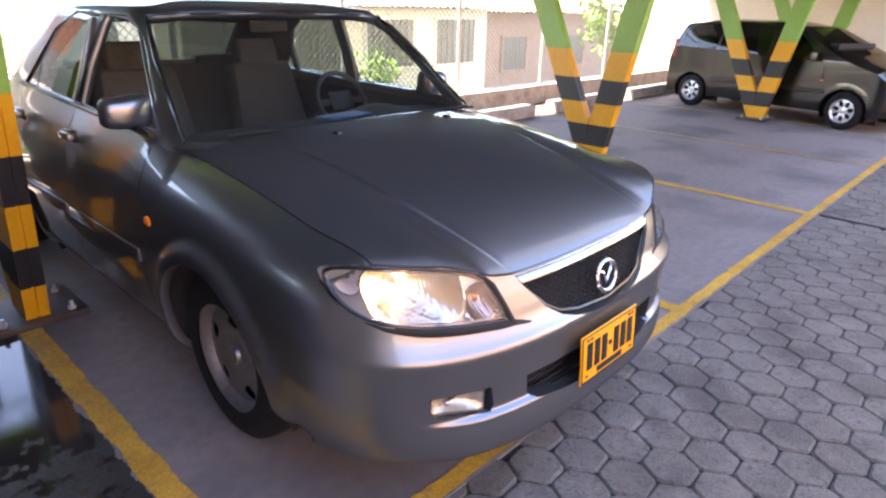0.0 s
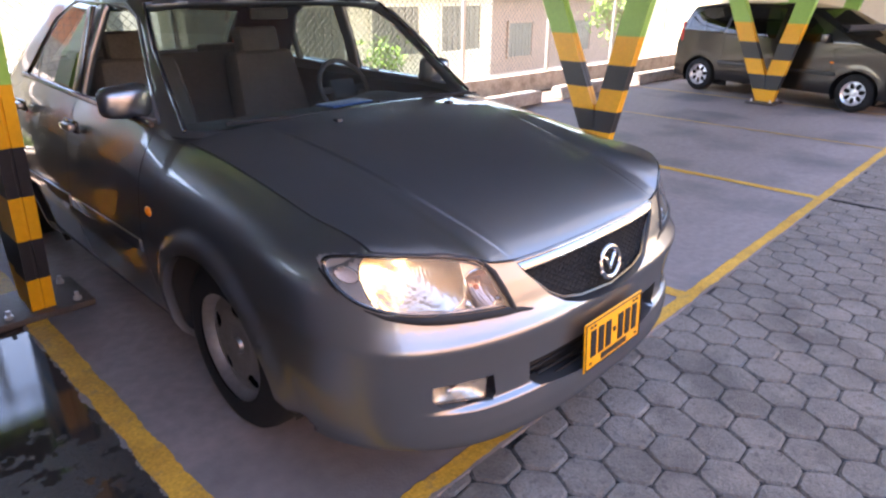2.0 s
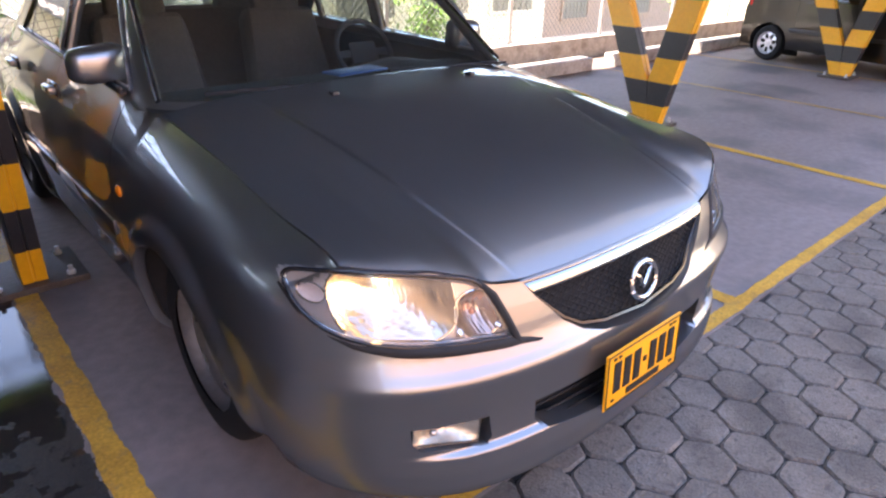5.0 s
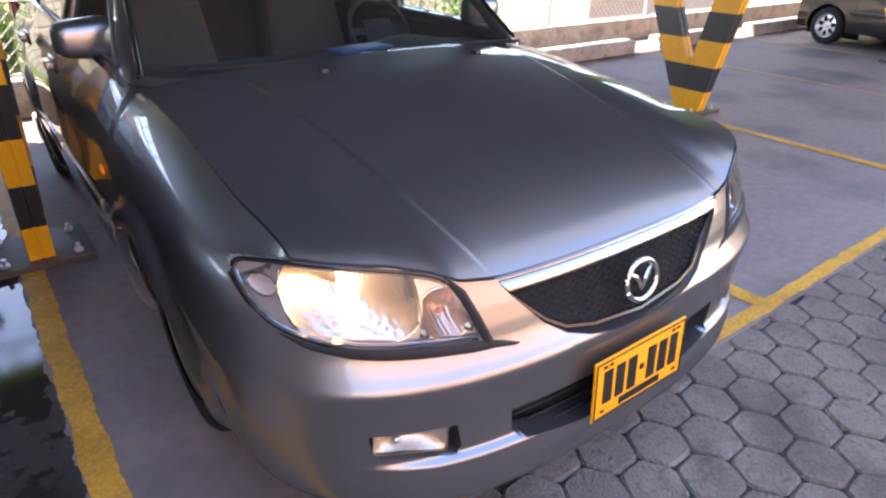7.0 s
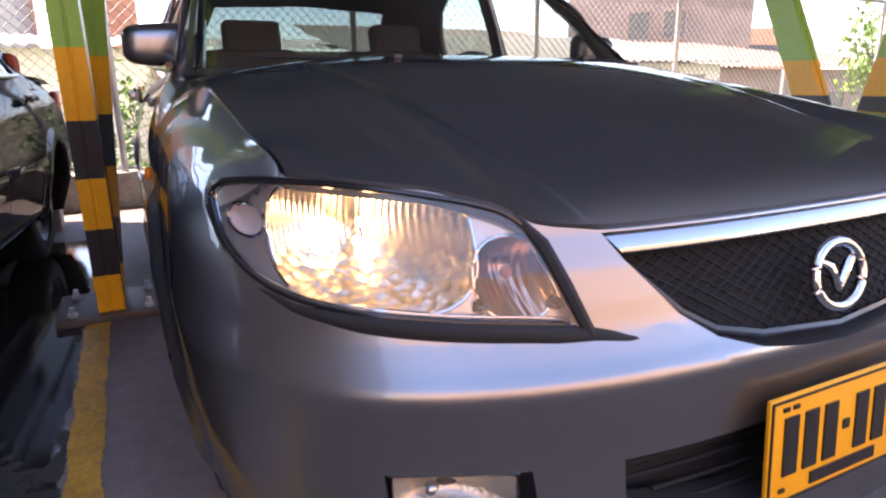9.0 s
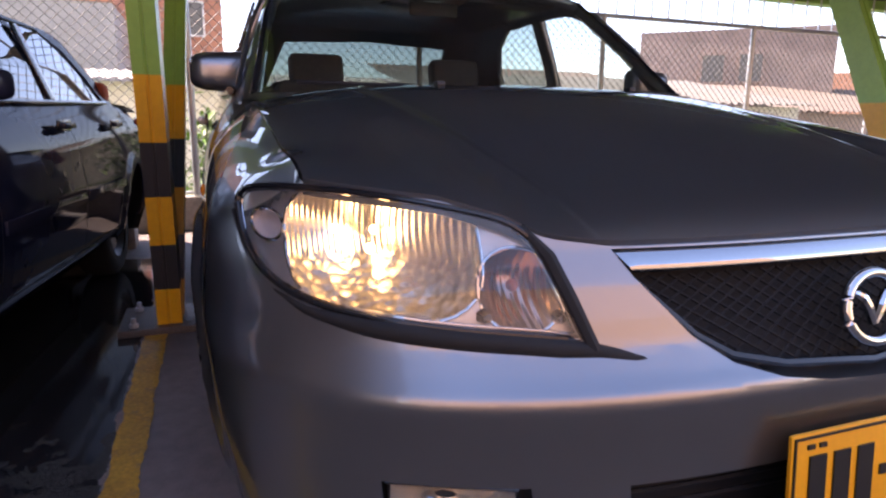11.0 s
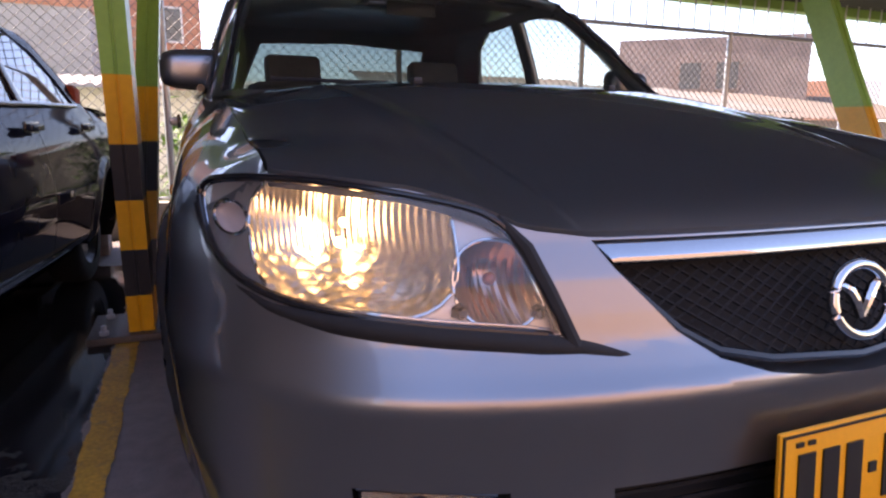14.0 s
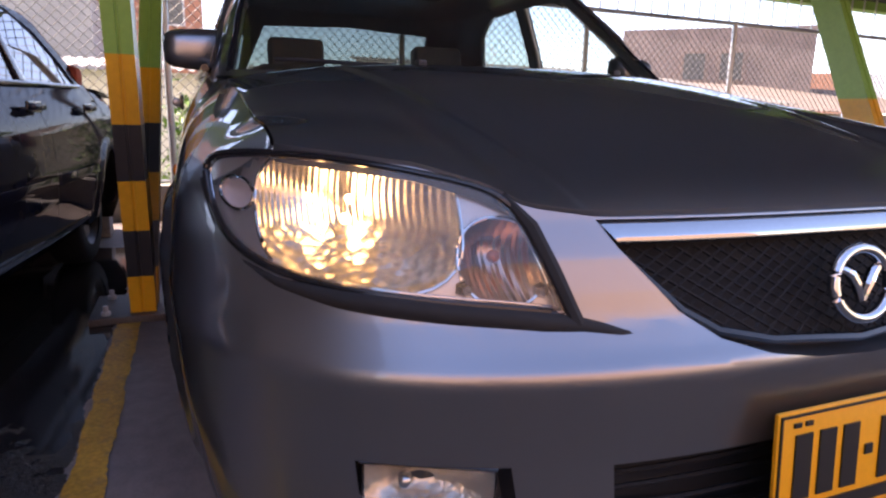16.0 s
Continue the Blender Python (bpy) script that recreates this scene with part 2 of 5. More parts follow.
def smooth_lerp(pts, n=160, soft=2):
    """A smoothed table of a broken line."""
    xs = np.linspace(pts[0][0], pts[-1][0], n)
    ys = np.interp(xs, [p[0] for p in pts], [p[1] for p in pts])
    for _ in range(soft):
        pad = np.concatenate(([2 * ys[0] - ys[1]], ys, [2 * ys[-1] - ys[-2]]))
        ys = (pad[:-2] + 2 * pad[1:-1] + pad[2:]) / 4
    return lambda v: float(np.interp(v, xs, ys))


def step(a, b, v):
    v = min(1, max(0, (v - a) / (b - a)))
    return v * v * (3 - 2 * v)


def grid(fn, us, vs, bm=None, flip=False):
    bm = bm or bmesh.new()
    rows = [[bm.verts.new(fn(u, v)) for v in vs] for u in us]
    for i in range(len(us) - 1):
        for j in range(len(vs) - 1):
            q = (rows[i][j], rows[i + 1][j], rows[i + 1][j + 1], rows[i][j + 1])
            try:
                bm.faces.new(q[::-1] if flip else q)
            except ValueError:
                pass
    return bm


def box(sx, sy, sz, c=(0, 0, 0), bevel=0.0, bm=None, turn=None, seg=2):
    out = bm or bmesh.new()
    b = bmesh.new()
    bmesh.ops.create_cube(b, size=1, matrix=Matrix.Diagonal((sx, sy, sz, 1)))
    if bevel:
        bmesh.ops.bevel(b, geom=b.edges[:], offset=bevel, segments=seg, affect="EDGES", profile=0.6)
    b.transform(Matrix.Translation(c) @ (turn or Matrix()))
    join(out, b)
    return out


def join(into, bm, m=None):
    """Adds bm's geometry to into, and frees bm."""
    if m is not None:
        bm.transform(m)
    tmp = bpy.data.meshes.new("tmp")
    bm.to_mesh(tmp)
    bm.free()
    into.from_mesh(tmp)
    bpy.data.meshes.remove(tmp)
    return into


def lathe(profile, n=32, axis="X", bm=None):
    """profile: (along the axis, radius)."""
    def at(u, v):
        a, r = profile[v]
        c, s = math.cos(u), math.sin(u)
        return {"X": (a, r * c, r * s), "Y": (r * s, a, r * c), "Z": (r * c, r * s, a)}[axis]
    bm = grid(at, [2 * math.pi * i / n for i in range(n + 1)], range(len(profile)), bm)
    bmesh.ops.remove_doubles(bm, verts=bm.verts[:], dist=1e-5)
    bmesh.ops.recalc_face_normals(bm, faces=bm.faces[:])
    return bm


def tube(points, r, n=6, bm=None, closed=False, taper=None):
    """A round bar along a broken line."""
    bm = bm or bmesh.new()
    pts = [Vector(p) for p in points]
    rings = []
    for i, p in enumerate(pts):
        a = pts[i - 1] if (i or closed) else p
        b = pts[(i + 1) % len(pts)] if (i + 1 < len(pts) or closed) else p
        d = (b - a).normalized()
        up = Vector((0, 0, 1)) if abs(d.z) < 0.9 else Vector((0, 1, 0))
        s = d.cross(up).normalized()
        w = s.cross(d)
        k = r * (taper[i] if taper else 1)
        rings.append([bm.verts.new(p + k * (math.cos(2 * math.pi * j / n) * s + math.sin(2 * math.pi * j / n) * w)) for j in range(n)])
    last = len(rings) if closed else len(rings) - 1
    for i in range(last):
        r0, r1 = rings[i], rings[(i + 1) % len(rings)]
        for j in range(n):
            bm.faces.new((r0[j], r0[(j + 1) % n], r1[(j + 1) % n], r1[j]))
    if not closed:
        bm.faces.new(rings[0]), bm.faces.new(rings[-1][::-1])
    bmesh.ops.recalc_face_normals(bm, faces=bm.faces[:])
    return bm


def mirrored(bm, keep=True):
    """Adds the mirror image in x (or gives it alone)."""
    b = bm.copy()
    b.transform(Matrix.Diagonal((-1, 1, 1, 1)))
    bmesh.ops.reverse_faces(b, faces=b.faces[:])
    if keep:
        join(bm, b)
        bmesh.ops.remove_doubles(bm, verts=[v for v in bm.verts if abs(v.co.x) < 0.002], dist=0.001)
        return bm
    return b


def carve(bm, poly, axes, cond, sink=None):
    """Cuts a convex outline (in the plane of two axes) out of a shell; gives the piece cut out. sink: the hole's edge is drawn on by that much."""
    a, b = axes
    cx, cy = sum(p[0] for p in poly) / len(poly), sum(p[1] for p in poly) / len(poly)
    lo = (min(p[0] for p in poly) - 0.03, min(p[1] for p in poly) - 0.03)
    hi = (max(p[0] for p in poly) + 0.03, max(p[1] for p in poly) + 0.03)

    def near(f):
        c = f.calc_center_median()
        return lo[0] < c[a] < hi[0] and lo[1] < c[b] < hi[1] and cond(c, f.normal)
    bm.normal_update()
    lines = []
    for i, p in enumerate(poly):
        q = poly[(i + 1) % len(poly)]
        n = (q[1] - p[1], p[0] - q[0])
        if (cx - p[0]) * n[0] + (cy - p[1]) * n[1] > 0:
            n = (-n[0], -n[1])
        lines.append((p, n))
    for p, n in lines:
        faces = [f for f in bm.faces if near(f)]
        co, no = [0, 0, 0], [0, 0, 0]
        co[a], co[b], no[a], no[b] = p[0], p[1], n[0], n[1]
        geom = list({e for f in faces for e in f.edges}) + list({v for f in faces for v in f.verts}) + faces
        bmesh.ops.bisect_plane(bm, geom=geom, plane_co=co, plane_no=no, dist=1e-5)
    inside = [f for f in bm.faces if near(f) and all((f.calc_center_median()[a] - p[0]) * n[0] + (f.calc_center_median()[b] - p[1]) * n[1] < 0 for p, n in lines)]
    keep = set(inside)
    out = bmesh.new()
    table = {}
    for f in inside:
        vs = []
        for v in f.verts:
            if v not in table:
                table[v] = out.verts.new(v.co)
            vs.append(table[v])
        out.faces.new(vs)
    rim = [e for f in inside for e in f.edges if any(g not in keep for g in e.link_faces)]
    rim = list(set(rim))
    bmesh.ops.delete(bm, geom=inside, context="FACES")
    if sink:
        rim = [e for e in rim if e.is_valid]
        got = bmesh.ops.extrude_edge_only(bm, edges=rim)
        bmesh.ops.translate(bm, verts=[v for v in got["geom"] if isinstance(v, bmesh.types.BMVert)], vec=sink)
    return out


def take(bm, test):
    """Moves the faces that pass the test into a bmesh of their own."""
    out = bm.copy()
    bmesh.ops.delete(out, geom=[f for f in out.faces if not test(f.calc_center_median())], context="FACES")
    bmesh.ops.delete(bm, geom=[f for f in bm.faces if test(f.calc_center_median())], context="FACES")
    return out


def islands(bm):
    """Splits a bmesh into its unconnected pieces."""
    bm.faces.ensure_lookup_table()
    seen, out = set(), []
    for f in bm.faces:
        if f in seen:
            continue
        todo, piece = [f], set()
        while todo:
            g = todo.pop()
            if g in piece:
                continue
            piece.add(g)
            todo += [h for e in g.edges for h in e.link_faces if h not in piece]
        seen |= piece
        if len(piece) < 6:
            continue
        b, table = bmesh.new(), {}
        for g in piece:
            for v in g.verts:
                if v not in table:
                    table[v] = b.verts.new(v.co)
            b.faces.new([table[v] for v in g.verts])
        out.append(b)
    bm.free()
    return out


# ---- the saloon car: its forms as functions; front towards -Y, middle at x = 0 ----
SIDE = smooth_lerp([(0.16, 0.765), (0.22, 0.79), (0.30, 0.815), (0.45, 0.840), (0.60, 0.85), (0.75, 0.836), (0.82, 0.826), (0.90, 0.81), (1.05, 0.77)])
NOSE = smooth_lerp([(0.16, 0.08), (0.235, 0.040), (0.258, 0.016), (0.285, 0.007), (0.33, 0.006), (0.378, 0.012), (0.388, 0.030), (0.46, 0.030), (0.52, 0.022), (0.565, 0.014), (0.58, 0.016), (0.60, 0.032), (0.63, 0.050), (0.66, 0.058), (0.70, 0.071), (0.74, 0.088), (0.80, 0.108), (1.05, 0.16)], 400, 2)
TAIL = smooth_lerp([(0.16, 4.22), (0.30, 4.33), (0.50, 4.36), (0.62, 4.35), (0.66, 4.31), (0.95, 4.27), (1.05, 4.23)])
CORNER = smooth_lerp([(0.16, 0.08), (0.235, 0.050), (0.265, 0.030), (0.33, 0.022), (0.388, 0.025), (0.46, 0.026), (0.52, 0.022), (0.565, 0.014), (0.58, 0.016), (0.60, 0.032), (0.63, 0.050), (0.66, 0.058), (0.70, 0.071), (0.74, 0.088), (0.80, 0.108), (1.05, 0.16)], 400, 4)
LIP = smooth_lerp([(0.0, 0.743), (0.37, 0.743), (0.455, 0.754), (0.50, 0.776), (0.57, 0.797), (0.67, 0.808), (0.722, 0.814), (0.80, 0.816)], 120, 1)
CAP, POW, HOOD_X = 0.55, 2.8, 0.720
WHEEL_Y, WHEEL_R, ARCH_R = (0.95, 3.50), 0.30, 0.330


def face_y(x, z):
    """How far back the nose's face lies: its lower lip runs out towards the corners."""
    k = step(0.52, 0.70, abs(x))
    return NOSE(z) * (1 - k) + CORNER(z) * k


def nose(x, z):
    a = min(0.9999, abs(x) / SIDE(z))
    return face_y(x, z) + CAP * (1 - (1 - a ** POW) ** (1 / POW))


def cowl(x):
    return 1.11 + 0.09 * (x / 0.7) ** 2


def hood_z(x, y):
    ax = min(abs(x), HOOD_X)
    y0, y1 = nose(ax, LIP(ax)), cowl(ax)
    q = min(1.15, max(0, (y - y0) / (y1 - y0)))
    z = LIP(ax) + (0.988 - 0.026 * (ax / 0.7) ** 2 - LIP(ax)) * (1 - max(0, 1 - q) ** 1.45 if q < 1 else 1)
    crease = 0.385 + 0.115 * q
    z += 0.014 * (1 - math.exp(-q / 0.08)) * max(0, 1 - q) ** 2
    z -= 0.030 * (ax / HOOD_X) ** 4 * step(0, 0.3, q)
    return z + 0.0085 * (0.30 + 0.70 * step(0.1, 0.45, q)) * step(-0.1, 0.1, q) * step(0.95, 0.75, q) * step(crease + 0.006, crease - 0.006, ax)


def shoulder(x, y):
    """The top edge of the body's side."""
    if y < 0.9 and abs(x) < HOOD_X and y < 0.5:
        return LIP(abs(x))
    if y < 1.25:
        return max(LIP(HOOD_X), hood_z(HOOD_X, y))
    return lerp(y, [(1.25, 0.944), (1.5, 0.965), (2.4, 0.985), (3.3, 1.005), (3.8, 1.0), (4.36, 0.965)])


TOP_X = smooth_lerp([(0.0, HOOD_X), (1.2, 0.71), (1.45, 0.745), (3.2, 0.745), (3.6, 0.70), (4.36, 0.66)])


def floor_z(x, y):
    return lerp(y, [(0.0, 0.240), (0.05, 0.242), (0.15, 0.248), (0.3, 0.25), (0.6, 0.21), (1.2, 0.20), (3.2, 0.20), (3.8, 0.25), (4.36, 0.28)])


def shell():
    """Half of the lower body, as a sheet from the nose's middle round the side to the tail's middle."""
    plan = [("f", i / 56) for i in range(56)] + [("s", i / 190) for i in range(191)] + [("r", i / 20) for i in range(1, 21)]
    low = [i / 16 for i in range(16)]
    flat = [0.37, 0.374, 0.378, 0.3815, 0.385, 0.3885, 0.392, 0.397, 0.405, 0.42, 0.44, 0.46, 0.48, 0.50, 0.52, 0.54, 0.552, 0.56, 0.567, 0.573, 0.579, 0.585, 0.591, 0.598, 0.606, 0.616, 0.628, 0.64, 0.65]
    high = [1 + i / 28 for i in range(29)]
    levels = [("low", v) for v in low] + [("flat", v) for v in flat] + [("high", v - 1) for v in high]

    def xy(k, z):
        w, y0, y1 = SIDE(z), CORNER(z) + CAP, TAIL(z) - 0.30
        kind, u = k
        if kind == "f":
            th = u * math.pi / 2
            x = w * math.sin(th) ** (2 / POW)
            return x, face_y(x, z) + CAP * (1 - math.cos(th) ** (2 / POW))
        if kind == "s":
            y = y0 + (y1 - y0) * u
            return w - 0.05 * max(0, (y - 2.4) / 1.8) ** 2 * (y > 2.4), y
        th = (1 - u) * math.pi / 2
        w -= 0.05 * max(0, (y1 - 2.4) / 1.8) ** 2
        return w * math.sin(th) ** (2 / POW), y1 + 0.30 * math.cos(th) ** (2 / POW)

    def at(k, v):
        x, y = xy(k, 0.8)
        zt = 0.8
        for _ in range(4):
            zt = shoulder(x, y)
            x, y = xy(k, zt)
        zb = floor_z(x, y)
        band, f = v
        z = zb + (0.37 - zb) * f if band == "low" else f if band == "flat" else 0.66 + (zt - 0.66) * f
        x, y = xy(k, z)
        fold = max(0, x - TOP_X(y)) * max(0, (z - 0.66) / (zt - 0.66)) ** 3.6
        tuck = 0.035 * max(0, 1 - (z - zb) / 0.08) ** 2
        return (-(x - fold - tuck * (y > 0.5)), y, z)
    return grid(at, plan, levels, flip=True)


def arch(bm, wy, flare=0.020):
    """Opens a wheel arch in a half shell and turns its edge in."""
    for v in bm.verts:
        if v.co.x > -0.5:
            continue
        d = Vector((v.co.y - wy, v.co.z - 0.31))
        if d.length > 1e-6 and abs(d.length - ARCH_R) < 0.017:
            d = d.normalized() * ARCH_R
            v.co.y, v.co.z = wy + d.x, 0.31 + d.y
    gone = [f for f in bm.faces if f.calc_center_median().x < -0.45 and math.hypot(f.calc_center_median().y - wy, f.calc_center_median().z - 0.31) < ARCH_R]
    keep = set(gone)
    rim = [e for e in {e for f in gone for e in f.edges} if any(g not in keep for g in e.link_faces)]
    bmesh.ops.delete(bm, geom=gone, context="FACES")
    for v in bm.verts:
        d = math.hypot(v.co.y - wy, v.co.z - 0.31)
        if v.co.x < -0.5 and v.co.z > 0.18 and d < ARCH_R + 0.10:
            v.co.x -= flare * step(ARCH_R + 0.085, ARCH_R + 0.030, d)
    rim = [e for e in rim if e.is_valid]
    got = bmesh.ops.extrude_edge_only(bm, edges=rim)
    vs = [v for v in got["geom"] if isinstance(v, bmesh.types.BMVert)]
    for v in vs:
        v.co.x += 0.010
        v.co.y, v.co.z = wy + (v.co.y - wy) * 0.988, 0.31 + (v.co.z - 0.31) * 0.988
    got = bmesh.ops.extrude_edge_only(bm, edges=[e for e in got["geom"] if isinstance(e, bmesh.types.BMEdge)])
    bmesh.ops.translate(bm, verts=[v for v in got["geom"] if isinstance(v, bmesh.types.BMVert)], vec=(0.02, 0, 0))


CABIN_W = smooth_lerp([(0.90, 0.765), (0.96, 0.75), (1.15, 0.685), (1.33, 0.605), (1.37, 0.57)])
SCREEN_Y = lambda z: 1.10 + (z - 0.94) / 0.44 * 0.73
REAR_Y = lambda z: 3.86 - (z - 0.94) / 0.43 * 0.66


def cabin():
    """The upper body: pillars, roof and glass as one sheet, before its windows are cut."""
    n = 220

    def plan(u, z):
        w, yf, yr = CABIN_W(z), SCREEN_Y(z), REAR_Y(z)
        a = 2 * math.pi * u
        c, s = math.cos(a), math.sin(a)
        p = 11.0
        r = (abs(c) ** p + abs(s) ** p) ** (-1 / p)
        # a bowed windscreen: the middle stands forward of the corners
        x, t = w * s * r, -c * r
        mid, half = (yf + yr) / 2, (yr - yf) / 2
        y = mid + half * t
        bow = 0.06 if t < 0 else -0.06
        return x, y + bow * (x / w) ** 2 * abs(t) ** 3
    levels = [0.925 + 0.445 * i / 40 for i in range(41)] + [-(i / 12) for i in range(1, 12)]

    def at(u, v):
        if v > 0:
            x, y = plan(u, v)
            return (x, y, v)
        x, y = plan(u, 1.37)
        k = -v
        s = 1 - k
        mid = (SCREEN_Y(1.37) + REAR_Y(1.37)) / 2 + 0.02
        return (x * s, mid + (y - mid) * s, 1.37 + 0.052 * (1 - s ** 2.4))
    bm = grid(at, [i / n for i in range(n + 1)], levels, flip=False)
    bmesh.ops.remove_doubles(bm, verts=bm.verts[:], dist=1e-4)
    bmesh.ops.recalc_face_normals(bm, faces=bm.faces[:])
    return bm


def rounded(poly, keep=(), times=2):
    """Cuts an outline's corners, but for those kept."""
    pts = [(p, i in keep) for i, p in enumerate(poly)]
    for _ in range(times):
        out = []
        for i, (p, k) in enumerate(pts):
            a, b = pts[i - 1][0], pts[(i + 1) % len(pts)][0]
            if k:
                out.append((p, True))
            else:
                out += [((p[0] + (a[0] - p[0]) * 0.25, p[1] + (a[1] - p[1]) * 0.25), False), ((p[0] + (b[0] - p[0]) * 0.25, p[1] + (b[1] - p[1]) * 0.25), False)]
        pts = out
    return [p for p, _ in pts]


LAMP = [(-0.790, 0.790), (-0.775, 0.803), (-0.72, 0.808), (-0.62, 0.800), (-0.515, 0.780), (-0.480, 0.764), (-0.455, 0.735), (-0.424, 0.639), (-0.49, 0.646), (-0.56, 0.651), (-0.66, 0.661), (-0.725, 0.673), (-0.766, 0.696), (-0.786, 0.730), (-0.791, 0.766)]
LAMP = rounded(LAMP, (7,))
FOG = [(-0.655, 0.468), (-0.650, 0.425), (-0.632, 0.402), (-0.490, 0.385), (-0.478, 0.400), (-0.490, 0.464)]
GRILLE = [(-0.376, 0.7405), (-0.353, 0.708), (-0.285, 0.636), (-0.235, 0.603), (-0.17, 0.583), (-0.09, 0.571), (0, 0.566)]
INTAKE = [(-0.368, 0.458), (-0.362, 0.40), (-0.345, 0.379), (-0.18, 0.358), (0, 0.348)]


def on_nose(x, z, off=0.0):
    return (x, nose(x, z) + off, z)


def outline_tube(poly, r, off, mat, name, parent, side=1, dense=2):
    pts = []
    for i, p in enumerate(poly):
        q = poly[(i + 1) % len(poly)]
        pts += [(p[0] + (q[0] - p[0]) * k / dense, p[1] + (q[1] - p[1]) * k / dense) for k in range(dense)]
    bm = tube([on_nose(side * x, z, off) for x, z in pts], r, 10, closed=True)
    return part(name, bm, mat, parent)


def headlamp(car, side, lit):
    """One headlamp: clear lens, fluted bowl, round side lamp, bulbs and black seal."""
    def s(x):
        return side * x
    lamp = new("headlamp")
    lamp.parent = car
    lamp["label"] = "clear headlamp unit, switched on" if lit else "clear headlamp unit, switched off"
    BOWLS = ((-0.630, 0.735, 0.108, 0.084, 2.8), (-0.482, 0.690, 0.050, 0.050, 2.1), (-0.757, 0.755, 0.018, 0.020, 2.0))

    def in_bowl(x, z):
        return any((abs(x - cx) / rx) ** pw + (abs(z - cz) / rz) ** pw < 1 for cx, cz, rx, rz, pw in BOWLS)
    def in_lens(x, z):
        hit = False
        for (ax, az), (bx, bz) in zip(LAMP, LAMP[1:] + LAMP[:1]):
            if (az > z) != (bz > z) and x < ax + (bx - ax) * (z - az) / (bz - az):
                hit = not hit
        return hit
    bucket = grid(lambda u, v: (-0.805 + 0.42 * u, nose(-0.805 + 0.42 * u, 0.61 + 0.22 * v) + 0.026, 0.61 + 0.22 * v), [i / 110 for i in range(111)], [i / 60 for i in range(61)])
    bmesh.ops.delete(bucket, geom=[f for f in bucket.faces if in_bowl(f.calc_center_median().x, f.calc_center_median().z) or not any(in_lens(f.calc_center_median().x + dx, f.calc_center_median().z + dz) for dx, dz in (((0, 0), (0, 0.008), (0, -0.006), (-0.008, 0)) if f.calc_center_median().x > -0.70 else ((0, 0),)))], context="FACES")
    if side < 0:
        bucket.transform(Matrix.Diagonal((-1, 1, 1, 1)))
    for piece in islands(bucket):
        part("housing", piece, material_once("lamp_housing", (0.48, 0.47, 0.47), 0.28, 0.7), lamp)

    def bowl(cx, cz, rx, rz, deep, lift, power=2.6):
        bm = bmesh.new()

        def at(a, r):
            c, t = math.cos(a), math.sin(a)
            k = (abs(c) ** power + abs(t) ** power) ** (-1 / power)
            x, z = cx + rx * r * c * k, cz + rz * r * t * k
            rim_x, rim_z = cx + rx * c * k, cz + rz * t * k
            return (s(x), nose(rim_x, rim_z) * r + nose(cx, cz) * (1 - r) + lift + deep * (1 - r * r), z)
        grid(at, [2 * math.pi * i / 48 for i in range(49)], [0.002 + 0.998 * i / 14 for i in range(15)], bm)
        bmesh.ops.remove_doubles(bm, verts=bm.verts[:], dist=1e-5)
        bmesh.ops.delete(bm, geom=[f for f in bm.faces if not any(in_lens(s(f.calc_center_median().x) + dx, f.calc_center_median().z + dz) for dx, dz in ((0, 0), (0, 0.010), (0, -0.010), (-0.008, 0)))], context="FACES")
        return bm
    part("main_reflector", bowl(-0.630, 0.735, 0.108, 0.084, 0.075, 0.024, 2.8), REFLECTOR, lamp, "fluted chrome main beam bowl")
    part("side_reflector", bowl(-0.482, 0.690, 0.050, 0.050, 0.045, 0.022, 2.1), ROSE_REFLECTOR, lamp, "round chrome side light bowl")
    part("marker_reflector", bowl(-0.757, 0.755, 0.018, 0.020, 0.02, 0.022, 2.0), MARKER, lamp, "small round marker bowl")
    for cx, cz, rx, rz, pw in BOWLS:
        ring = []
        for i in range(40):
            a = 2 * math.pi * i / 40
            c, t = math.cos(a), math.sin(a)
            k = (abs(c) ** pw + abs(t) ** pw) ** (-1 / pw)
            ring.append((cx + rx * c * k, cz + rz * t * k))
        first = next((i for i, p in enumerate(ring) if not in_lens(*p)), 0)
        run = []
        for p in ring[first:] + ring[:first] + [None]:
            if p is not None and in_lens(*p):
                run.append((s(p[0]), nose(*p) + 0.024, p[1]))
                continue
            if len(run) > 3:
                part("bezel_ring", tube(run, 0.0025, 6, closed=len(run) == len(ring)), CHROME, lamp)
            run = []
    on = BULB if lit else CHROME
    # three glowing spheres: one bulb, the others standing in for its reflections
    for cx, cz, r, dy in ((-0.676, 0.752, 0.006, 0.060), (-0.630, 0.752, 0.006, 0.066), (-0.636, 0.728, 0.007, 0.070)):
        b = bmesh.new()
        bmesh.ops.create_uvsphere(b, u_segments=14, v_segments=8, radius=r)
        b.transform(Matrix.Translation((s(cx), nose(cx, cz) + dy, cz)) @ Matrix.Diagonal((0.9, 1.5, 0.9, 1)))
        part("bulb", b, on, lamp, "glowing warm sphere for the bulb and its reflections" if lit else "")
    b = bmesh.new()
    bmesh.ops.create_uvsphere(b, u_segments=12, v_segments=8, radius=0.008)
    b.transform(Matrix.Translation((s(-0.487), nose(0.487, 0.695) + 0.035, 0.695)))
    part("indicator_bulb", b, DULL_RED, lamp)
    outline_tube(LAMP, 0.0048, 0.003, GLOSS_BLACK, "seal", lamp, side)
    mid_x, mid_z = -0.61, 0.722
    rim = [(mid_x + (x - mid_x) * 0.972, mid_z + (z - mid_z) * 0.94) for x, z in LAMP]
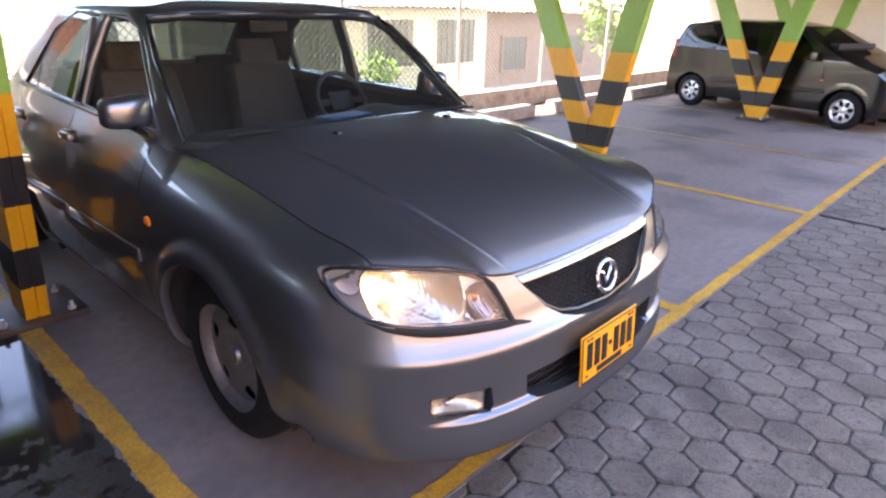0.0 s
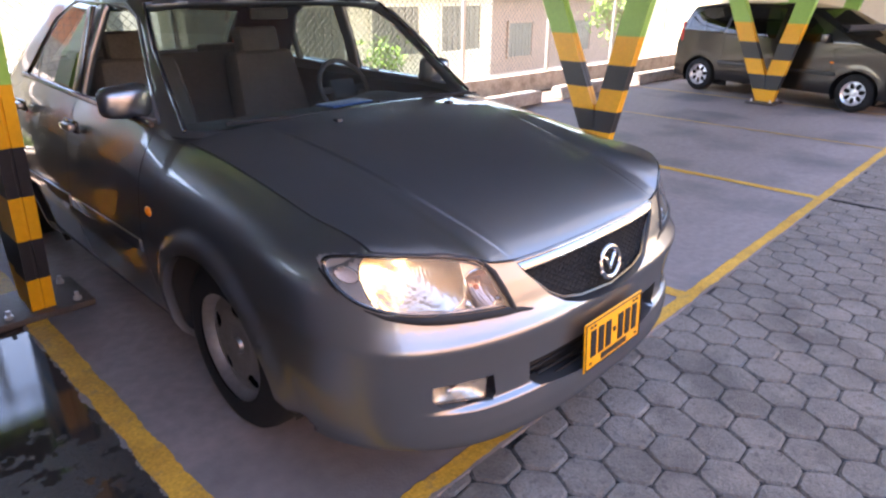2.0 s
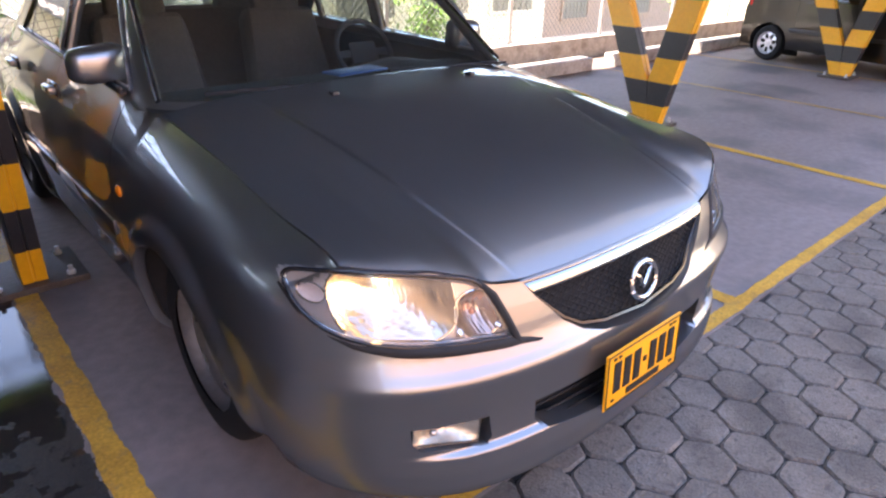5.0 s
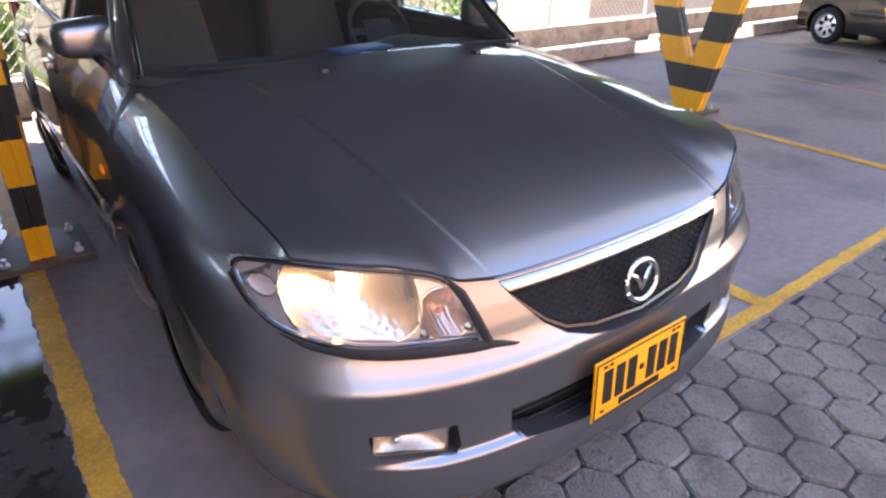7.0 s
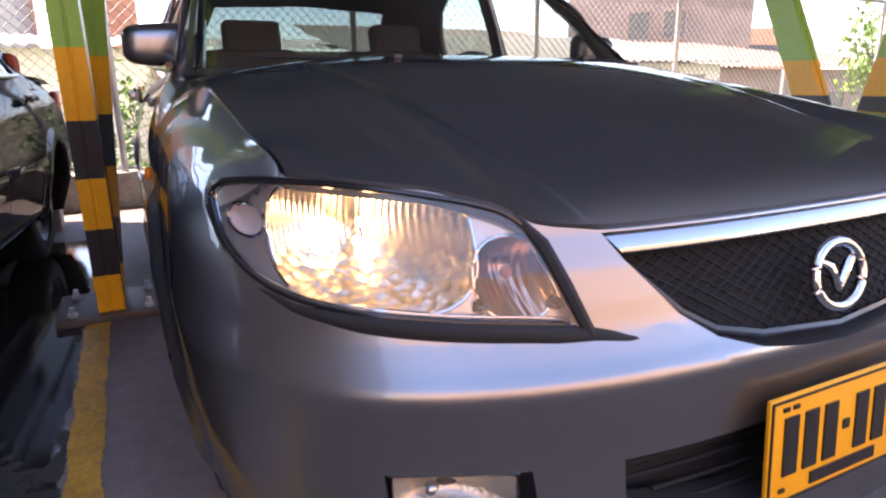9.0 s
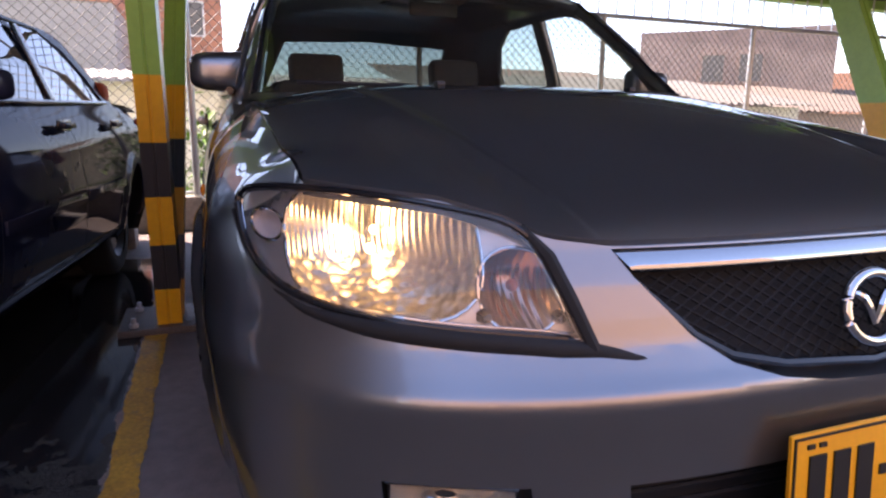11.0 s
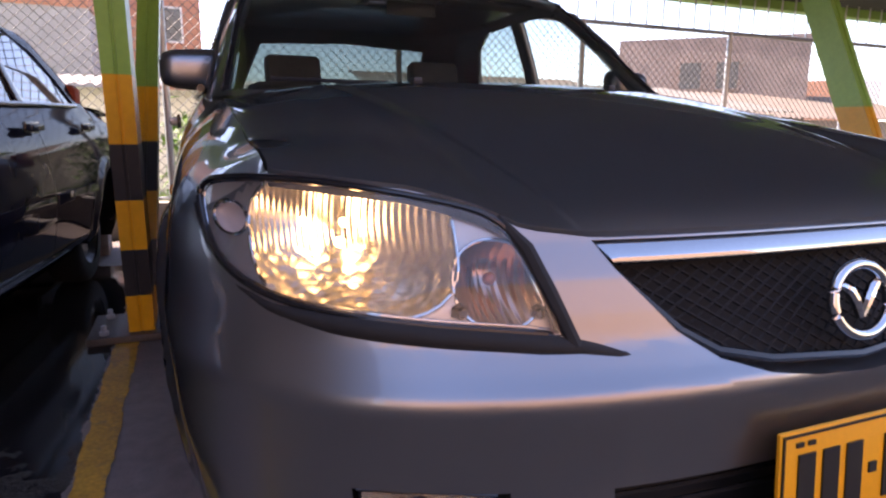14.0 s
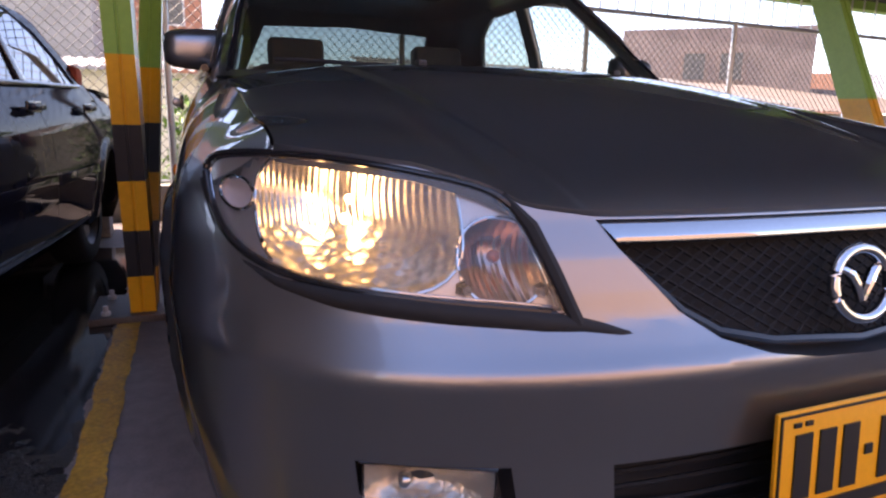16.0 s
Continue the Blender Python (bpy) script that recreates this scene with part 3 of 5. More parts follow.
    outline_tube(rim, 0.0016, 0.012, CHROME, "chrome_edge", lamp, side)
    for cx, cz, w in ((-0.528, 0.662, 0.011), (-0.442, 0.660, 0.010)):
        b = bmesh.new()
        bmesh.ops.create_cone(b, cap_ends=True, segments=6, radius1=w, radius2=w * 0.55, depth=0.012)
        b.transform(Matrix.Translation((s(cx), nose(cx, cz) + 0.018, cz)) @ pose(0, 0, 0, 90))
        part("adjuster_cap", b, CHROME, lamp, smooth=False)
    # black tube for seal and shaded gap below the lamp, pointed towards the grille
    joint = [(-0.796, 0.764), (-0.790, 0.724), (-0.768, 0.684), (-0.722, 0.658), (-0.66, 0.646), (-0.56, 0.636), (-0.49, 0.630), (-0.405, 0.621), (-0.36, 0.611), (-0.28, 0.601)]
    jx = smooth_lerp(joint, 200, 6)
    joint = [(x, jx(x)) for x in [-0.796 + 0.516 * (i / 44) ** 1.4 for i in range(45)]]
    part("joint", tube([on_nose(s(x), z + 0.003, 0.008) for x, z in joint], 0.0145, 14, taper=[0.2 + 0.8 * step(2, 22, i) if i < 33 else max(0.04, ((44 - i) / 11) ** 0.8) for i in range(45)]), DARK, lamp)
    inner = [(-0.480, 0.768), (-0.453, 0.732), (-0.434, 0.684), (-0.412, 0.626)]
    part("inner_joint", tube([on_nose(s(x), z, 0.004) for x, z in inner], 0.0105, 8, taper=[0.4, 1, 1, 0.9]), DARK, lamp)
    return lamp


ONCE = {}


def material_once(name, *a, **k):
    if name not in ONCE:
        ONCE[name] = material(name, *a, **k)
    return ONCE[name]


def wheel(car, x, y, side, cover=(5, 0.030, 0.026, 0.135), metal=None, squash=1.0):
    """A road wheel standing at z = 0: tyre, and a pressed cover; cover: its openings, their half width and height, their radius."""
    w = new("wheel")
    w.parent = car
    w.matrix_local = pose(x, y, WHEEL_R)
    w.scale.y = squash
    o = side
    prof = [(-0.09, 0.19), (-0.092, 0.235), (-0.085, 0.272), (-0.07, 0.291), (-0.045, 0.299), (0, 0.30), (0.045, 0.299), (0.07, 0.291), (0.085, 0.272), (0.092, 0.235), (0.09, 0.19)]
    tyre = lathe(prof, 48)
    part("tyre", tyre, RUBBER, w)
    face = [(0.066, 0.0), (0.066, 0.028), (0.054, 0.034), (0.050, 0.06), (0.058, 0.10), (0.060, 0.125), (0.052, 0.155), (0.050, 0.168), (0.072, 0.184), (0.082, 0.195), (0.078, 0.203)]
    holes, wide, tall, mid_r = cover
    rs, xf = [p[1] for p in face], [p[0] for p in face]
    radii = sorted({round(float(v), 4) for v in list(np.linspace(0, 0.203, 8)) + rs + list(np.linspace(mid_r - tall, mid_r + tall, 15))})
    bm = bmesh.new()
    turns = 120
    dots = [[bm.verts.new((o * float(np.interp(r, rs, xf)), r * math.cos(2 * math.pi * i / turns), r * math.sin(2 * math.pi * i / turns))) for i in range(turns)] for r in radii]
    for j in range(len(radii) - 1):
        r = (radii[j] + radii[j + 1]) / 2
        for i in range(turns):
            k = ((i + 0.5) / turns * holes + 0.2) % 1 - 0.5
            if (abs(k) * 2 * math.pi / holes * r / wide) ** 2.4 + (abs(r - mid_r) / tall) ** 2.4 < 1:
                continue
            q = (dots[j][i], dots[j][(i + 1) % turns], dots[j + 1][(i + 1) % turns], dots[j + 1][i])
            bm.faces.new(q if o > 0 else q[::-1])
    bmesh.ops.remove_doubles(bm, verts=bm.verts[:], dist=1e-5)
    rim = [e for e in bm.edges if e.is_boundary and max(math.hypot(v.co.y, v.co.z) for v in e.verts) < 0.198]
    got = bmesh.ops.extrude_edge_only(bm, edges=rim)
    bmesh.ops.translate(bm, verts=[v for v in got["geom"] if isinstance(v, bmesh.types.BMVert)], vec=(-o * 0.005, 0, 0))
    part("rim", bm, metal or ALLOY, w, "silver wheel cover with round openings", angle=50)
    part("hub", lathe([(o * -0.03, 0.192), (o * -0.02, 0.10), (o * -0.01, 0.0)], 24), DARK, w)
    return w


def seat(car, x, y):
    st = new("front_seat")
    st.parent = car
    st.matrix_local = pose(x, y, 0.03)
    part("seat_cushion", box(0.50, 0.50, 0.16, (0, -0.22, 0.50), 0.06, seg=3), SEAT, st)
    back = box(0.50, 0.13, 0.56, (0, 0.12, 0.77), 0.06, turn=pose(0, 0, 0, -16), seg=3)
    for v in back.verts:
        v.co.x *= 1 - 0.22 * step(0.80, 1.06, v.co.z)
    part("backrest", back, SEAT, st)
    for k in (-0.06, 0.06):
        part("headrest_post", tube([(k, 0.19, 1.03), (k, 0.205, 1.09)], 0.007, 6), CHROME, st)
    part("headrest", box(0.26, 0.09, 0.15, (0, 0.215, 1.095), 0.035, turn=pose(0, 0, 0, -12), seg=3), SEAT, st)
    return st


def saloon(label, paint, m, lit, side_glass=None):
    car = thing("saloon_car", label, "car", "parked cars", m)
    body = shell()
    for wy in WHEEL_Y:
        arch(body, wy)
    front = lambda c, n: c.y < 0.62 and c.x < 0.002
    lens = carve(body, LAMP, (0, 2), lambda c, n: front(c, n) and c.y < nose(c.x, c.z) + 0.02, (0, 0.03, 0))
    carve(body, FOG, (0, 2), front, (0.0, 0.05, 0))
    half_grille = GRILLE + [(0.0, 0.7405)]
    carve(body, half_grille, (0, 2), front, (0, 0.045, 0))
    carve(body, INTAKE + [(0.0, 0.458)], (0, 2), front, (0, 0.06, 0))
    # door joints
    for y in (1.43, 2.375, 3.27):
        for d in (-0.003, 0.003):
            fs = [f for f in body.faces if abs(f.calc_center_median().y - y) < 0.06 and f.calc_center_median().x < -0.6]
            geom = list({e for f in fs for e in f.edges}) + list({v for f in fs for v in f.verts}) + fs
            bmesh.ops.bisect_plane(body, geom=geom, plane_co=(0, y + d, 0), plane_no=(0, 1, 0), dist=1e-5)
        bmesh.ops.delete(body, geom=[f for f in body.faces if abs(f.calc_center_median().y - y) < 0.003 and f.calc_center_median().z > 0.29 and f.calc_center_median().x < -0.6], context="FACES")
    for z in (0.295,):
        for d in (-0.0025, 0.0025):
            fs = [f for f in body.faces if abs(f.calc_center_median().z - z) < 0.05 and 1.40 < f.calc_center_median().y < 3.3 and f.calc_center_median().x < -0.6]
            geom = list({e for f in fs for e in f.edges}) + list({v for f in fs for v in f.verts}) + fs
            bmesh.ops.bisect_plane(body, geom=geom, plane_co=(0, 0, z + d), plane_no=(0, 0, 1), dist=1e-5)
        bmesh.ops.delete(body, geom=[f for f in body.faces if abs(f.calc_center_median().z - z) < 0.0025 and 1.43 < f.calc_center_median().y < 3.14 and f.calc_center_median().x < -0.6], context="FACES")
    doors = [take(body, lambda c, a=a, b=b: a < c.y < b and c.z > 0.297 and c.x < -0.6) for a, b in ((1.433, 2.372), (2.378, 3.267))]
    bumper = take(body, lambda c: c.y < 0.62 and c.z < 0.655)
    fender = take(body, lambda c: c.y < 1.43)
    part("front_bumper", mirrored(bumper), paint, car, "smooth body-coloured bumper", angle=50)
    for side, bm in ((-1, fender.copy()), (1, mirrored(fender, False))):
        part("front_wing", bm, paint, car)
    fender.free()
    part("rear_body", mirrored(body), paint, car)
    for i, d in enumerate(doors):
        for side, bm in ((-1, d.copy()), (1, mirrored(d, False))):
            door = part("front_door" if i == 0 else "rear_door", bm, paint, car)
            hy = 2.26 if i == 0 else 3.14
            xh = -(SIDE(0.85) + 0.004)
            hd = box(0.03, 0.15, 0.03, (side * -(xh - 0.012), hy - 0.02, 0.885), 0.012)
            part("door_handle", hd, paint, door)
            part("handle_cup", box(0.012, 0.17, 0.05, (side * -(xh + 0.004), hy - 0.02, 0.885), 0.005), GLOSS_BLACK, door)
            ya, yb = ((1.44, 2.365) if i == 0 else (2.385, 3.14))
            part("side_moulding", box(0.012, yb - ya - 0.02, 0.05, (side * -(-SIDE(0.55) - 0.003), (ya + yb) / 2, 0.55), 0.005), paint, door)
        d.free()
    # bonnet
    half = [0.592 * i / 56 for i in range(56)] + [0.592, 0.595, 0.598, 0.600, 0.602, 0.605, 0.608] + [0.608 + 0.392 * i / 34 for i in range(1, 35)]
    us = [-u for u in half[:0:-1]] + half

    def on_bonnet(u, q):
        c, a = 0.385 + 0.115 * q, abs(u)
        x = math.copysign(a / 0.6 * c if a < 0.6 else c + (a - 0.6) / 0.4 * (HOOD_X - 0.006 - c), u)
        y0 = nose(x, LIP(abs(x))) + 0.005
        return (x, y0 + (cowl(x) - y0) * q, 0)
    bonnet = grid(on_bonnet, us, [i / 90 for i in range(91)])
    for v in bonnet.verts:
        v.co.z = hood_z(v.co.x, v.co.y) + 0.003
    edge = [e for e in bonnet.edges if e.is_boundary]
    got = bmesh.ops.extrude_edge_only(bonnet, edges=edge)
    bmesh.ops.translate(bonnet, verts=[v for v in got["geom"] if isinstance(v, bmesh.types.BMVert)], vec=(0, 0.004, -0.022))
    part("bonnet", bonnet, paint, car, "bonnet with two creases running to the grille", angle=60)
    # near-black sheets carry the shade below the bonnet's joints, wheel wells, underside
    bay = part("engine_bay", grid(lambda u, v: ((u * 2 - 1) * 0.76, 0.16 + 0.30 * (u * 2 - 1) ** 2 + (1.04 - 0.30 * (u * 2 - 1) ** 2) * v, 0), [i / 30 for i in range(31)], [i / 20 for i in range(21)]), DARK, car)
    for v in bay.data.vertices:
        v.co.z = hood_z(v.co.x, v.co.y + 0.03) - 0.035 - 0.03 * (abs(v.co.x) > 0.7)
    part("radiator_panel", grid(lambda u, v: ((u * 2 - 1) * 0.42, 0.115 + 0.06 * (u * 2 - 1) ** 2, 0.24 + 0.48 * v), [i / 12 for i in range(13)], [i / 6 for i in range(7)]), DARK, car)
    for side in (-1, 1):
        part("fog_recess", grid(lambda u, v: (side * (-0.67 + 0.2 * u), nose(-0.67 + 0.2 * u, 0.43) + 0.045, 0.37 + 0.11 * v), [i / 6 for i in range(7)], [0, 0.5, 1]), BLACK_PLASTIC, car)
        for wy in WHEEL_Y:
            well = grid(lambda a, v: (side * (-(SIDE(max(0.17, 0.31 + 0.345 * math.sin(a))) - 0.016) * (1 - v) - 0.48 * v), wy + 0.345 * math.cos(a), 0.31 + 0.345 * math.sin(a)), [math.pi * (i / 20 * 1.3 - 0.15) for i in range(21)], [0, 1])
            part("wheel_well", well, DARK, car)
            part("well_back", box(0.02, 0.70, 0.6, (side * 0.49, wy, 0.40)), DARK, car)
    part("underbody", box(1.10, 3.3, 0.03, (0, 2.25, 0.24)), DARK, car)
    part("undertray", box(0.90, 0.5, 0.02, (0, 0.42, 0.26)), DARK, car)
    part("cowl_panel", grid(lambda u, v: ((u * 2 - 1) * 0.735, cowl((u * 2 - 1) * 0.7) - 0.005 + 0.10 * v, 0.960 - 0.020 * (u * 2 - 1) ** 2 + 0.002 * v), [i / 24 for i in range(25)], [0, 0.5, 1]), BLACK_PLASTIC, car)
    for x0, x1 in ((-0.60, -0.02), (0.06, 0.62)):
        wp = new("wiper")
        wp.parent = car
        part("wiper_arm", tube([(x1, 1.13, 0.970), ((x0 + x1) / 2, 1.135, 0.980), (x0 + 0.1, 1.15, 0.986)], 0.005, 6), RUBBER, wp)
        part("wiper_blade", tube([(x0, 1.16, 0.985), ((x0 + x1) / 2, 1.13, 0.982), (x1 - 0.05, 1.125, 0.978)], 0.006, 6), RUBBER, wp)
    for x in (-0.28, 0.28):
        part("washer_jet", box(0.022, 0.03, 0.012, (x, 0.98, hood_z(x, 0.98) + 0.008), 0.004), BLACK_PLASTIC, car)
    # greenhouse
    top = cabin()
    glass_set = []
    pane = side_glass or SIDE_GLASS
    glass_set.append(("windscreen", carve(top, [(-0.700, 0.962), (-0.632, 1.20), (-0.570, 1.340), (-0.40, 1.354), (0.0, 1.359), (0.40, 1.354), (0.570, 1.340), (0.632, 1.20), (0.700, 0.962)], (0, 2), lambda c, n: n.y < -0.22 and c.y < 2.2), SCREEN))
    glass_set.append(("rear_window", carve(top, [(-0.52, 1.04), (-0.43, 1.30), (0.0, 1.32), (0.43, 1.30), (0.52, 1.04)], (0, 2), lambda c, n: n.y > 0.22 and c.y > 2.8), REAR_GLASS))
    for sd in (-1, 1):
        ok = lambda c, n, sd=sd: n.x * sd > 0.35 and c.x * sd > 0.4
        glass_set.append(("front_side_window", carve(top, [(1.43, 0.985), (1.62, 1.15), (1.84, 1.29), (2.00, 1.33), (2.28, 1.34), (2.335, 0.995)], (1, 2), ok), pane))
        glass_set.append(("rear_side_window", carve(top, [(2.42, 0.995), (2.37, 1.34), (2.70, 1.335), (2.92, 1.26), (3.04, 1.15), (3.06, 1.01)], (1, 2), ok), pane))
        glass_set.append(("quarter_window", carve(top, [(3.09, 1.01), (3.075, 1.13), (3.20, 1.03), (3.21, 1.015)], (1, 2), ok), pane))
        trim = [(1.40, 0.975), (1.59, 1.155), (1.82, 1.305), (2.00, 1.345), (2.70, 1.348), (2.94, 1.27), (3.10, 1.14), (3.26, 1.0)]
        part("window_trim", tube([(sd * (CABIN_W(z) + 0.004 - 0.012 * (z < 1)), y, z) for y, z in trim], 0.007, 6), paint, car)
        part("belt_trim", tube([(sd * 0.756, 1.42, 0.970), (sd * 0.756, 2.4, 0.99), (sd * 0.75, 3.25, 1.008)], 0.011, 6), GLOSS_BLACK, car)
        part("middle_pillar", box(0.012, 0.075, 0.35, (sd * (CABIN_W(1.16) + 0.004), 2.376, 1.165), 0.004, turn=pose(0, 0, 0, 0, sd * -20.5, 0)), GLOSS_BLACK, car)
    roof = part("roof_frame", top, paint, car, "roof and window pillars", angle=40)
    solid = roof.modifiers.new("thickness", "SOLIDIFY")
    solid.thickness, solid.offset = 0.03, -1
    for name, bm, gm in glass_set:
        if lit and name == "front_side_window":
            bm.free()
            continue
        g = part(name, bm, gm, car)
        g.visible_shadow = False
    seal = [(-0.702, 0.960), (-0.634, 1.20), (-0.572, 1.342), (-0.40, 1.357), (0, 1.362), (0.40, 1.357), (0.572, 1.342), (0.634, 1.20), (0.702, 0.960)]
    def screen_y(x, z):
        w = CABIN_W(z)
        k = min(1, abs(x) / w)
        t = (1 - k ** 11) ** (1 / 11)
        yf, yr = SCREEN_Y(z), REAR_Y(z)
        return (yf + yr) / 2 - (yr - yf) / 2 * t + 0.06 * k ** 2 * t ** 3
    part("windscreen_seal", tube([(x, screen_y(x, z) - 0.004, z) for x, z in seal], 0.009, 6), GLOSS_BLACK, car)
    # lamps, grille, plate
    for side, bm in ((-1, lens.copy()), (1, mirrored(lens, False))):
        lamp = headlamp(car, 1 if side < 0 else -1, lit)
        g = part("lens", bm, LENS, lamp)
        g.visible_shadow = False
        fog = new("fog_lamp")
        fog.parent = car
        s = 1 if side < 0 else -1
        bowl = grid(lambda u, v: (s * (-0.642 + 0.140 * u), nose(-0.642 + 0.140 * u, 0.43) + 0.012 + 0.035 * (1 - (2 * u - 1) ** 2) * (1 - (2 * v - 1) ** 2), 0.402 + 0.058 * v + 0.004 * (1 - u) - 0.006 * u), [i / 12 for i in range(13)], [i / 8 for i in range(9)])
        part("reflector", bowl, FOG_BOWL, fog, "chrome fog lamp bowl")
        part("frame", tube([(s * x, nose(x, z) + 0.010, z) for x, z in ((-0.648, 0.463), (-0.643, 0.410), (-0.504, 0.392), (-0.500, 0.457))], 0.004, 6, closed=True), GLOSS_BLACK, fog)
        b = bmesh.new()
        bmesh.ops.create_uvsphere(b, u_segments=12, v_segments=8, radius=0.011)
        b.transform(Matrix.Translation((s * -0.595, nose(0.595, 0.43) + 0.028, 0.432)))
        part("bulb", b, CHROME, fog)
        pane = part("lens", grid(lambda u, v: (s * (-0.645 + 0.144 * u), nose(-0.645 + 0.144 * u, 0.43) + 0.008, 0.400 + 0.060 * v - 0.006 * u), [i / 6 for i in range(7)], [0, 1]), LENS, fog)
        pane.visible_shadow = False
    front_grille = new("grille")
    front_grille.parent = car
    def on_bar(u, v):
        x = u * (0.349 + 0.026 * v)
        return (x, nose(x, 0.725) - 0.008 + 0.008 * (2 * v - 1) ** 4 + 0.016 * v, 0.7115 + 0.0290 * v)
    bar = grid(on_bar, [-1 + i / 30 for i in range(61)], [i / 8 for i in range(9)])
    part("chrome_bar", bar, CHROME_TRIM, front_grille, "bright chrome bar along the grille's top")
    mesh = bmesh.new()
    inset = [(-0.350, 0.703), (-0.27, 0.632), (-0.225, 0.607), (-0.15, 0.592), (0, 0.582), (0.15, 0.592), (0.225, 0.607), (0.27, 0.632), (0.350, 0.703)]

    def floor_at(x):
        return lerp(x, inset)
    for sgn in (-1, 1):
        for i in range(-50, 51):
            x0 = i * 0.028
            pts = []
            for k in range(0, 29):
                z = 0.575 + k * 0.0048
                x = x0 + sgn * (z - 0.65) * 1.75
                if abs(x) < 0.352 and floor_at(x) < z < 0.708:
                    pts.append((x, nose(x, z) + 0.020, z))
            if len(pts) > 1:
                tube([pts[0], pts[len(pts) // 2], pts[-1]] if len(pts) > 2 else pts, 0.0021, 4, mesh)
    part("grille_mesh", mesh, RUBBER, front_grille, "black diamond mesh")
    part("grille_back", grid(lambda u, v: ((u * 2 - 1) * 0.375, nose((u * 2 - 1) * 0.375, 0.56 + 0.17 * v) + 0.04, 0.56 + 0.17 * v), [i / 20 for i in range(21)], [i / 6 for i in range(7)]), DARK, front_grille)
    part("grille_edge", tube([(x, nose(x, z) + 0.014, z) for x, z in inset], 0.006, 6), GLOSS_BLACK, front_grille)
    emblem = new("emblem")
    emblem.parent = front_grille
    ey = nose(0, 0.652) - 0.016
    part("ring", tube([(0.053 * math.cos(a), ey + 0.020 * math.sin(a) * 0.5, 0.652 + 0.045 * math.sin(a)) for a in [2 * math.pi * i / 48 for i in range(48)]], 0.0075, 12, closed=True), CHROME, emblem, "plain chrome ring badge")
    wing = bmesh.new()
    for sgn in (-1, 1):
        tube([(sgn * 0.001, ey - 0.002, 0.630), (sgn * 0.012, ey, 0.652), (sgn * 0.022, ey + 0.003, 0.666), (sgn * 0.034, ey + 0.006, 0.672), (sgn * 0.046, ey + 0.008, 0.672)], 0.0065, 8, wing, taper=[0.8, 1.1, 1.15, 0.9, 0.5])
    part("wing", wing, CHROME, emblem)
    intake = new("lower_intake")
    intake.parent = car
    part("intake_back", grid(lambda u, v: ((u * 2 - 1) * 0.375, nose(0, 0.42) + 0.055 + 0.03 * (u * 2 - 1) ** 2, 0.34 + 0.125 * v), [i / 12 for i in range(13)], [0, 1]), DARK, intake)
    for k in range(5):
        z = 0.362 + k * 0.021
        lim = 0.36 if z > 0.39 else 0.30
        part("slat", tube([(x, nose(x, z) + 0.035, z) for x in [lim * (i / 8 - 1) for i in range(17)]], 0.004, 5), RUBBER, intake)
    plate = new("number_plate")
    plate.parent = car
    plate.matrix_local = pose(0, 0.0, 0.430, -4)
    b = box(0.335, 0.006, 0.160, (0, 0, 0), 0.0028)
    part("plate_sheet", b, PLATE_YELLOW, plate, "yellow plate with a black border")
    def bars(name, items):
        bm = bmesh.new()
        for x, z, w, h, t in items:
            box(w, 0.003, h, (x, -0.004, z), 0.0, bm, pose(0, 0, 0, 0, t))
        part(name, bm, PLATE_BLACK, plate, smooth=False)
    bars("border", [(0, 0.0745, 0.325, 0.003, 0), (0, -0.0745, 0.325, 0.003, 0), (-0.162, 0, 0.003, 0.152, 0), (0.162, 0, 0.003, 0.152, 0)])
    for x in (-0.122, -0.079, -0.036, 0.036, 0.079, 0.122):
        bars("bar", [(x, 0.006, 0.029, 0.086, 0)])
    bars("dash", [(0, 0.008, 0.014, 0.014, 0)])
    bars("caption_bar", [(0, -0.056, 0.15, 0.018, 0)])
    for x, z in ((-0.135, 0.062), (-0.115, 0.062), (0.115, 0.062), (0.135, 0.062), (-0.135, -0.058), (0.135, -0.058)):
        bars("bolt", [(x, z, 0.012, 0.006, 0)])
    # mirrors, indicators
    for side in (-1, 1):
        mir = new("door_mirror")
        mir.parent = car
        sh = bmesh.new()
        bmesh.ops.create_uvsphere(sh, u_segments=28, v_segments=16, radius=1)
        for v in sh.verts:
            x, y, z = v.co
            k = (abs(x) ** 4 + abs(z) ** 4 + abs(y) ** 2.4) ** (-1 / 3.4)
            v.co = (x * k * 0.088, y * k * (0.072 if y < 0 else 0.03), z * k * (0.058 - 0.008 * x * side))
        sh.transform(pose(side * 0.772, 1.64, 1.030, 0, 0, side * -8))
        part("shell", sh, paint, mir, "body-coloured mirror shell")
        part("foot", box(0.10, 0.09, 0.05, (side * 0.755, 1.66, 1.0), 0.018, turn=pose(0, 0, 0, 0, side * -12)), BLACK_PLASTIC, mir)
        gl = bmesh.new()
        bmesh.ops.create_circle(gl, cap_ends=True, segments=28, radius=1)
        gl.transform(pose(side * 0.772, 1.68, 1.030, -90) @ Matrix.Diagonal((0.074, 0.047, 1, 1)))
        part("glass", gl, CHROME, mir)
        rep = bmesh.new()
        bmesh.ops.create_uvsphere(rep, u_segments=14, v_segments=8, radius=1)
        rep.transform(Matrix.Translation((side * (SIDE(0.69) - 0.001), 1.33, 0.70)) @ Matrix.Diagonal((0.010, 0.030, 0.018, 1)))
        part("side_repeater", rep, AMBER, car, "amber side repeater")
        part("rear_lamp", box(0.05, 0.10, 0.20, (side * 0.735, 4.20, 0.82), 0.02), RED_LENS, car)
